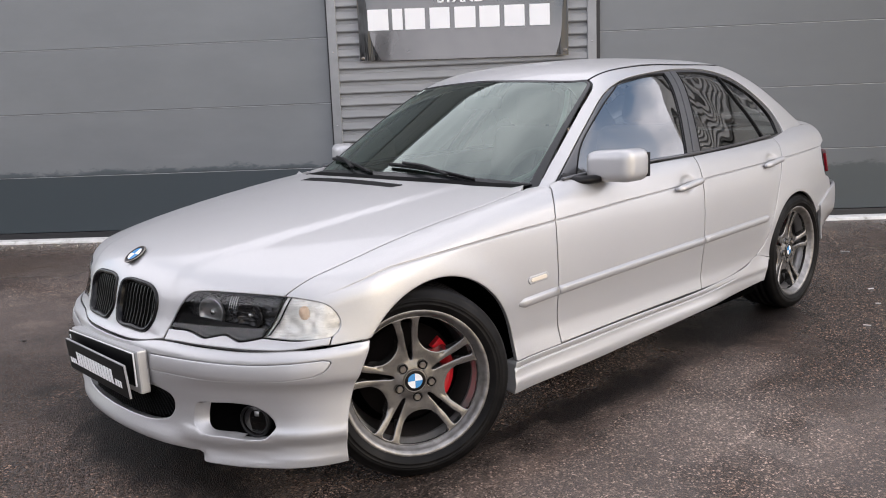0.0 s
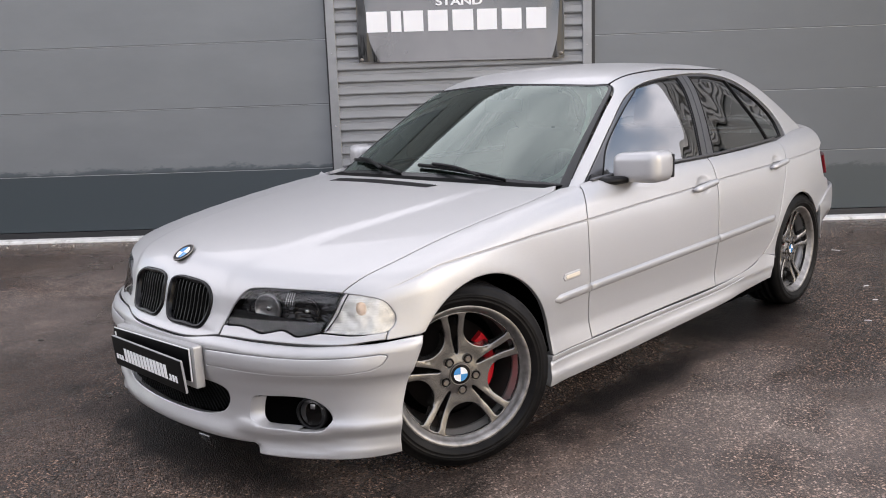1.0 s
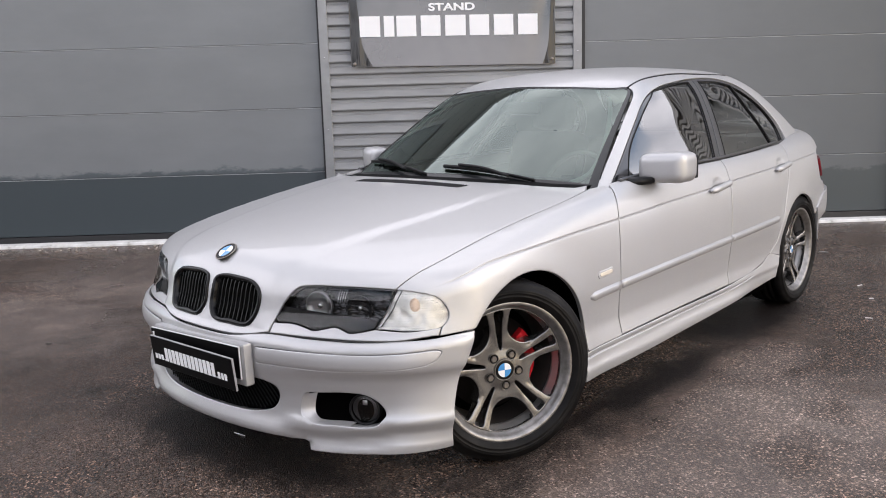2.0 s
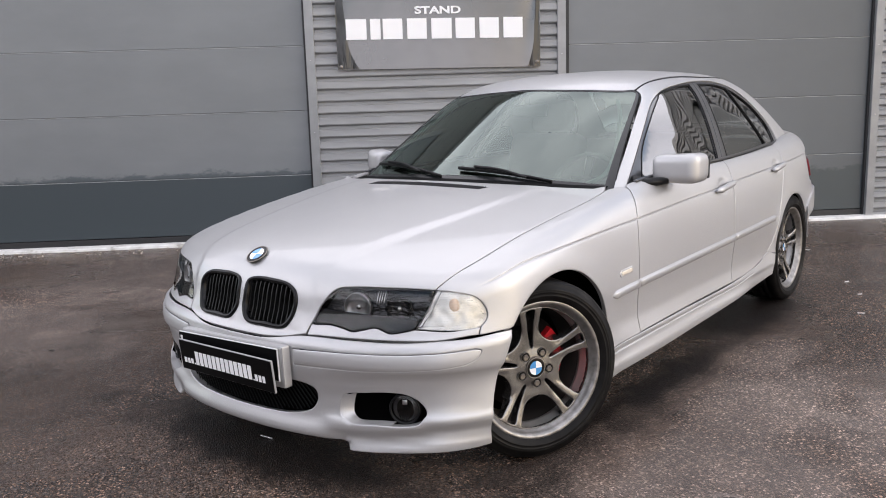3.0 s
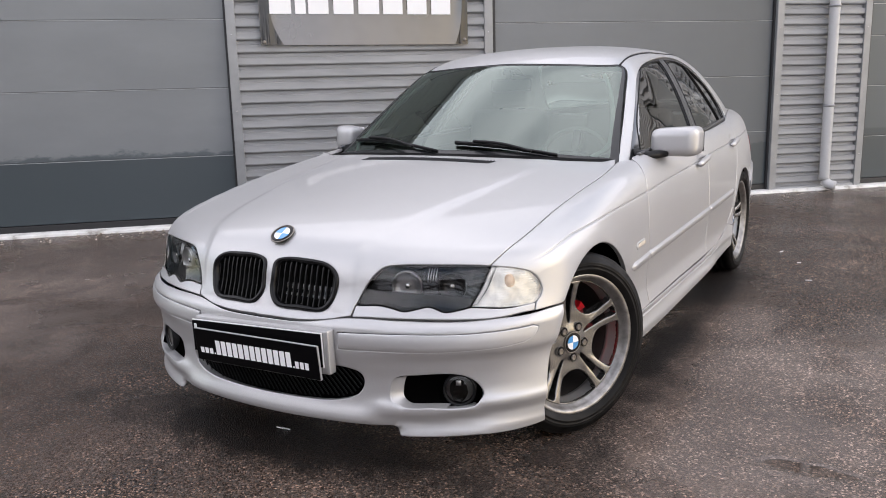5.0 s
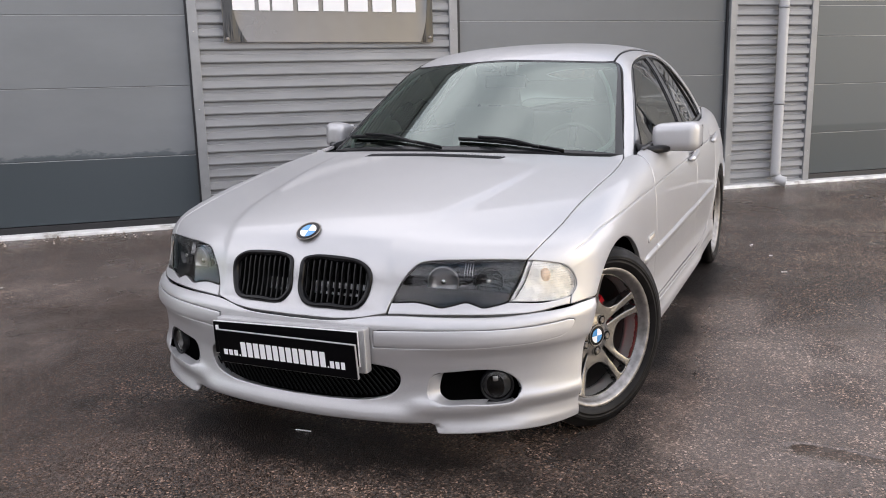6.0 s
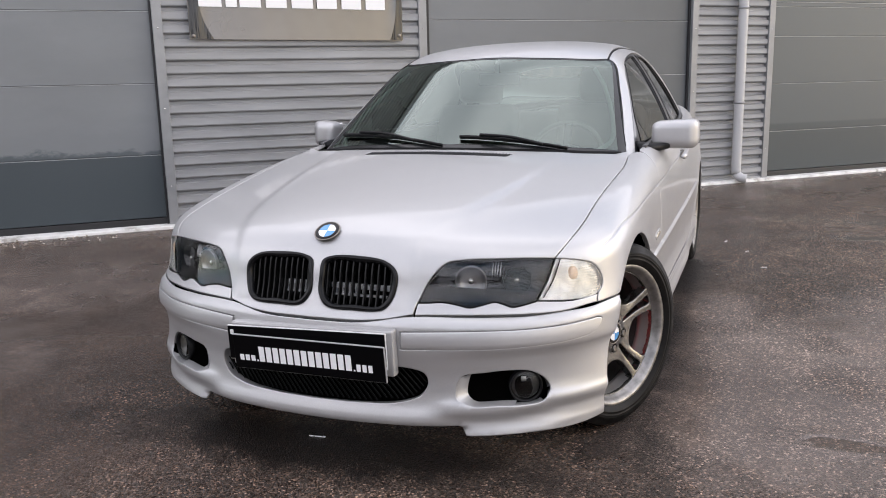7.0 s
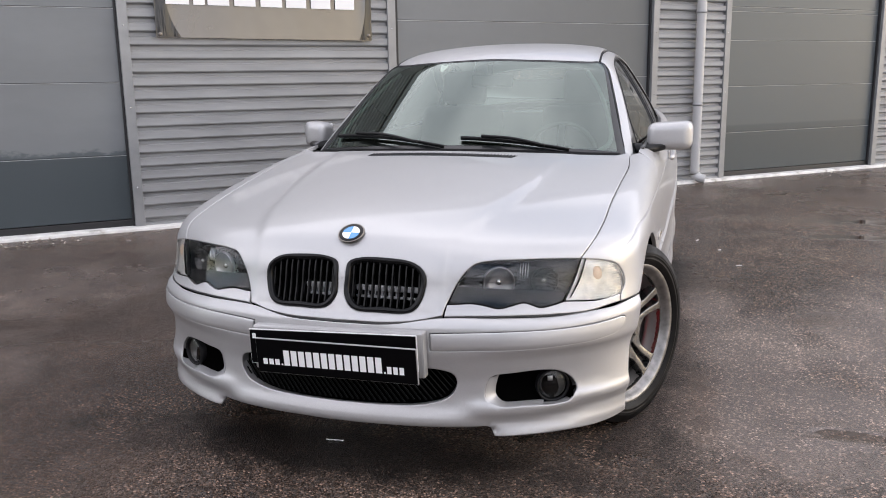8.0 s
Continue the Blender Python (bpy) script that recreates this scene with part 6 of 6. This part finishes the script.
# banner: a hanging printed sheet with puckered dark ends
nu, nz = 90, 40
U, Z = np.meshgrid(np.linspace(-0.30, 1.525, nu), np.linspace(1.532, 2.46, nz), indexing="ij")
tilt = 0.010 * (0.6 - U)
depth = -0.034 - 0.004 * np.sin(U * 2.3 + 0.6) * np.sin(Z * 3)
edge = np.minimum(np.abs(U + 0.30), np.abs(1.525 - U))
depth -= 0.012 * np.exp(-edge / 0.05) * np.sin(26 * (U - 0.25 * Z))
v = np.stack([U, depth, Z + tilt], -1).reshape(-1, 3)
faces = [(i * nz + j, (i + 1) * nz + j, (i + 1) * nz + j + 1, i * nz + j + 1) for i in range(nu - 1) for j in range(nz - 1)]
banner = built(make("banner", v, faces, VINYL), "grey and black advertising banner with white lettering", "thing", "banner")


def on_banner(name, pts, mat, proud):
    p = np.array(pts, float)
    tri = mathutils.geometry.tessellate_polygon([[Vector((a, b, 0)) for a, b in p]])
    return make(name, np.stack([p[:, 0], 0 * p[:, 0] - 0.0395 - proud, p[:, 1] + 0.010 * (0.6 - p[:, 0])], 1), [t[::-1] for t in tri], mat, banner, "", False)


for s, wide in ((-1, 0.19), (1, 0.11)):
    e = 0.6125 + s * 0.9115
    line = [(e - s * wide, 1.535), (e - s * 0.80 * wide, 1.60), (e - s * 0.55 * wide, 1.72), (e - s * 0.42 * wide, 1.95), (e - s * 0.30 * wide, 2.2), (e - s * 0.25 * wide, 2.45)]
    on_banner("dark_edge", np.concatenate([[(e, 2.45), (e, 1.535)], spline(line, gap=0.03)]), VINYLDARK, 0.006)


def lettering(text, u0, u1, z0, z1):
    """Built-in lettering between u0 and u1, standing on z0."""
    data = bpy.data.curves.new("letters", "FONT")
    data.body, data.size, data.extrude, data.offset = text, 1.0, 0.002, 0.035
    tmp = new("letters", data)
    bpy.context.view_layer.update()
    me = bpy.data.meshes.new_from_object(tmp.evaluated_get(bpy.context.evaluated_depsgraph_get()))
    bpy.data.objects.remove(tmp)
    co = np.array([v.co[:] for v in me.vertices])
    lo, hi = co.min(0), co.max(0)
    co = (co - lo) / np.maximum(hi - lo, 1e-9)
    for vert, (a, b, c) in zip(me.vertices, co):
        vert.co = (u0 + a * (u1 - u0), -0.046 - 0.003 * c, z0 + b * (z1 - z0) + 0.010 * (0.6 - u0 - a * (u1 - u0)))
    me.materials.clear()
    me.materials.append(LETTER)
    ob = new("lettering", me)
    ob.parent = banner
    return tagged(ob, "white printed word")


lettering("STAND", 0.402, 0.812, 2.005, 2.072)
x, wid = -0.213, (1.41 + 0.213) / 8
for i in range(8):
    w = wid * (0.45 if i == 1 else 0.90 if i in (0, 4) else 0.86)
    on_banner("name_bar", [(x, 1.79), (x + w, 1.79), (x + w, 1.968), (x, 1.968)], LETTER, 0.008)
    x += wid * (0.55 if i == 1 else 1.064)
for u in (-0.27, 1.495):
    v, f = lathe([(0.0, 0.0), (0.012, -0.001), (0.016, 0.004)], 16, Matrix.Translation((u, -0.052, 1.565)) @ pose(0, 0, 0, 0, 0, 90))
    make("eyelet", v, f, BOLT, banner)

# a bright shard on the asphalt in front of the car
tagged(part("litter", block(-0.030, 0.030, -0.0022, 0.0022, 0.0, 0.003, 0.0008, pose(-0.118, -0.452, 0.0, 0, 0, 6)), WHITE, None), "small white sliver of litter on the wet asphalt", "litter")

for x, y, turn, size in ((1.25, 2.59, 20, 0.03), (0.99, 3.38, 70, 0.035), (1.14, 3.06, 40, 0.022), (0.45, 4.42, 10, 0.05)):
    bm = block(-0.6 * size, 0.6 * size, -0.004, 0.004, 0.0, 0.003, 0.001, pose(x, y, 0.0, 0, 0, turn))
    tagged(part("litter", bm, PIPE, None), "pale scrap of litter lying on the wet asphalt", "litter", "scraps on the asphalt")

# a dark fallen leaf
v = [(-0.022, 0, 0.002), (-0.008, -0.010, 0.005), (0.010, -0.009, 0.006), (0.024, 0, 0.003), (0.010, 0.010, 0.007), (-0.008, 0.011, 0.005), (0.0, 0.0, 0.003)]
v = [(-1.985 + 0.8 * x - 0.6 * y, -0.366 + 0.6 * x + 0.8 * y, z) for x, y, z in v]
tagged(make("leaf", v, [(i, (i + 1) % 6, 6) for i in range(6)], BARK), "small dark fallen leaf on the wet asphalt", "leaf")

# pale grit washed up against the threshold
rng = np.random.default_rng(5)
grit_v, grit_f = [], []
shape = np.array([(1, 0, 0), (-1, 0, 0), (0, 1, 0), (0, -1, 0), (0, 0, 0.7), (0, 0, -0.3)], float)
sides = [(0, 2, 4), (2, 1, 4), (1, 3, 4), (3, 0, 4), (2, 0, 5), (1, 2, 5), (3, 1, 5), (0, 3, 5)]
for i in range(420):
    u = -4.4 + 3.4 * rng.random() if i < 330 else 4.5 + 3.2 * rng.random()
    y = -0.085 - 0.32 * rng.random() ** 1.8
    r = 0.004 + 0.010 * rng.random() ** 3
    a = rng.random() * 6.28
    turn = np.array([(math.cos(a), -math.sin(a), 0), (math.sin(a), math.cos(a), 0), (0, 0, 1)])
    grit_v.append(shape * r * (0.6 + 0.8 * rng.random(3)) @ turn.T + (u, y, 0.3 * r))
    grit_f += [tuple(6 * i + k for k in f) for f in sides]
built(make("gravel", np.concatenate(grit_v), grit_f, GRIT, None, "", False), "pale grit washed up along the threshold", "stuff")
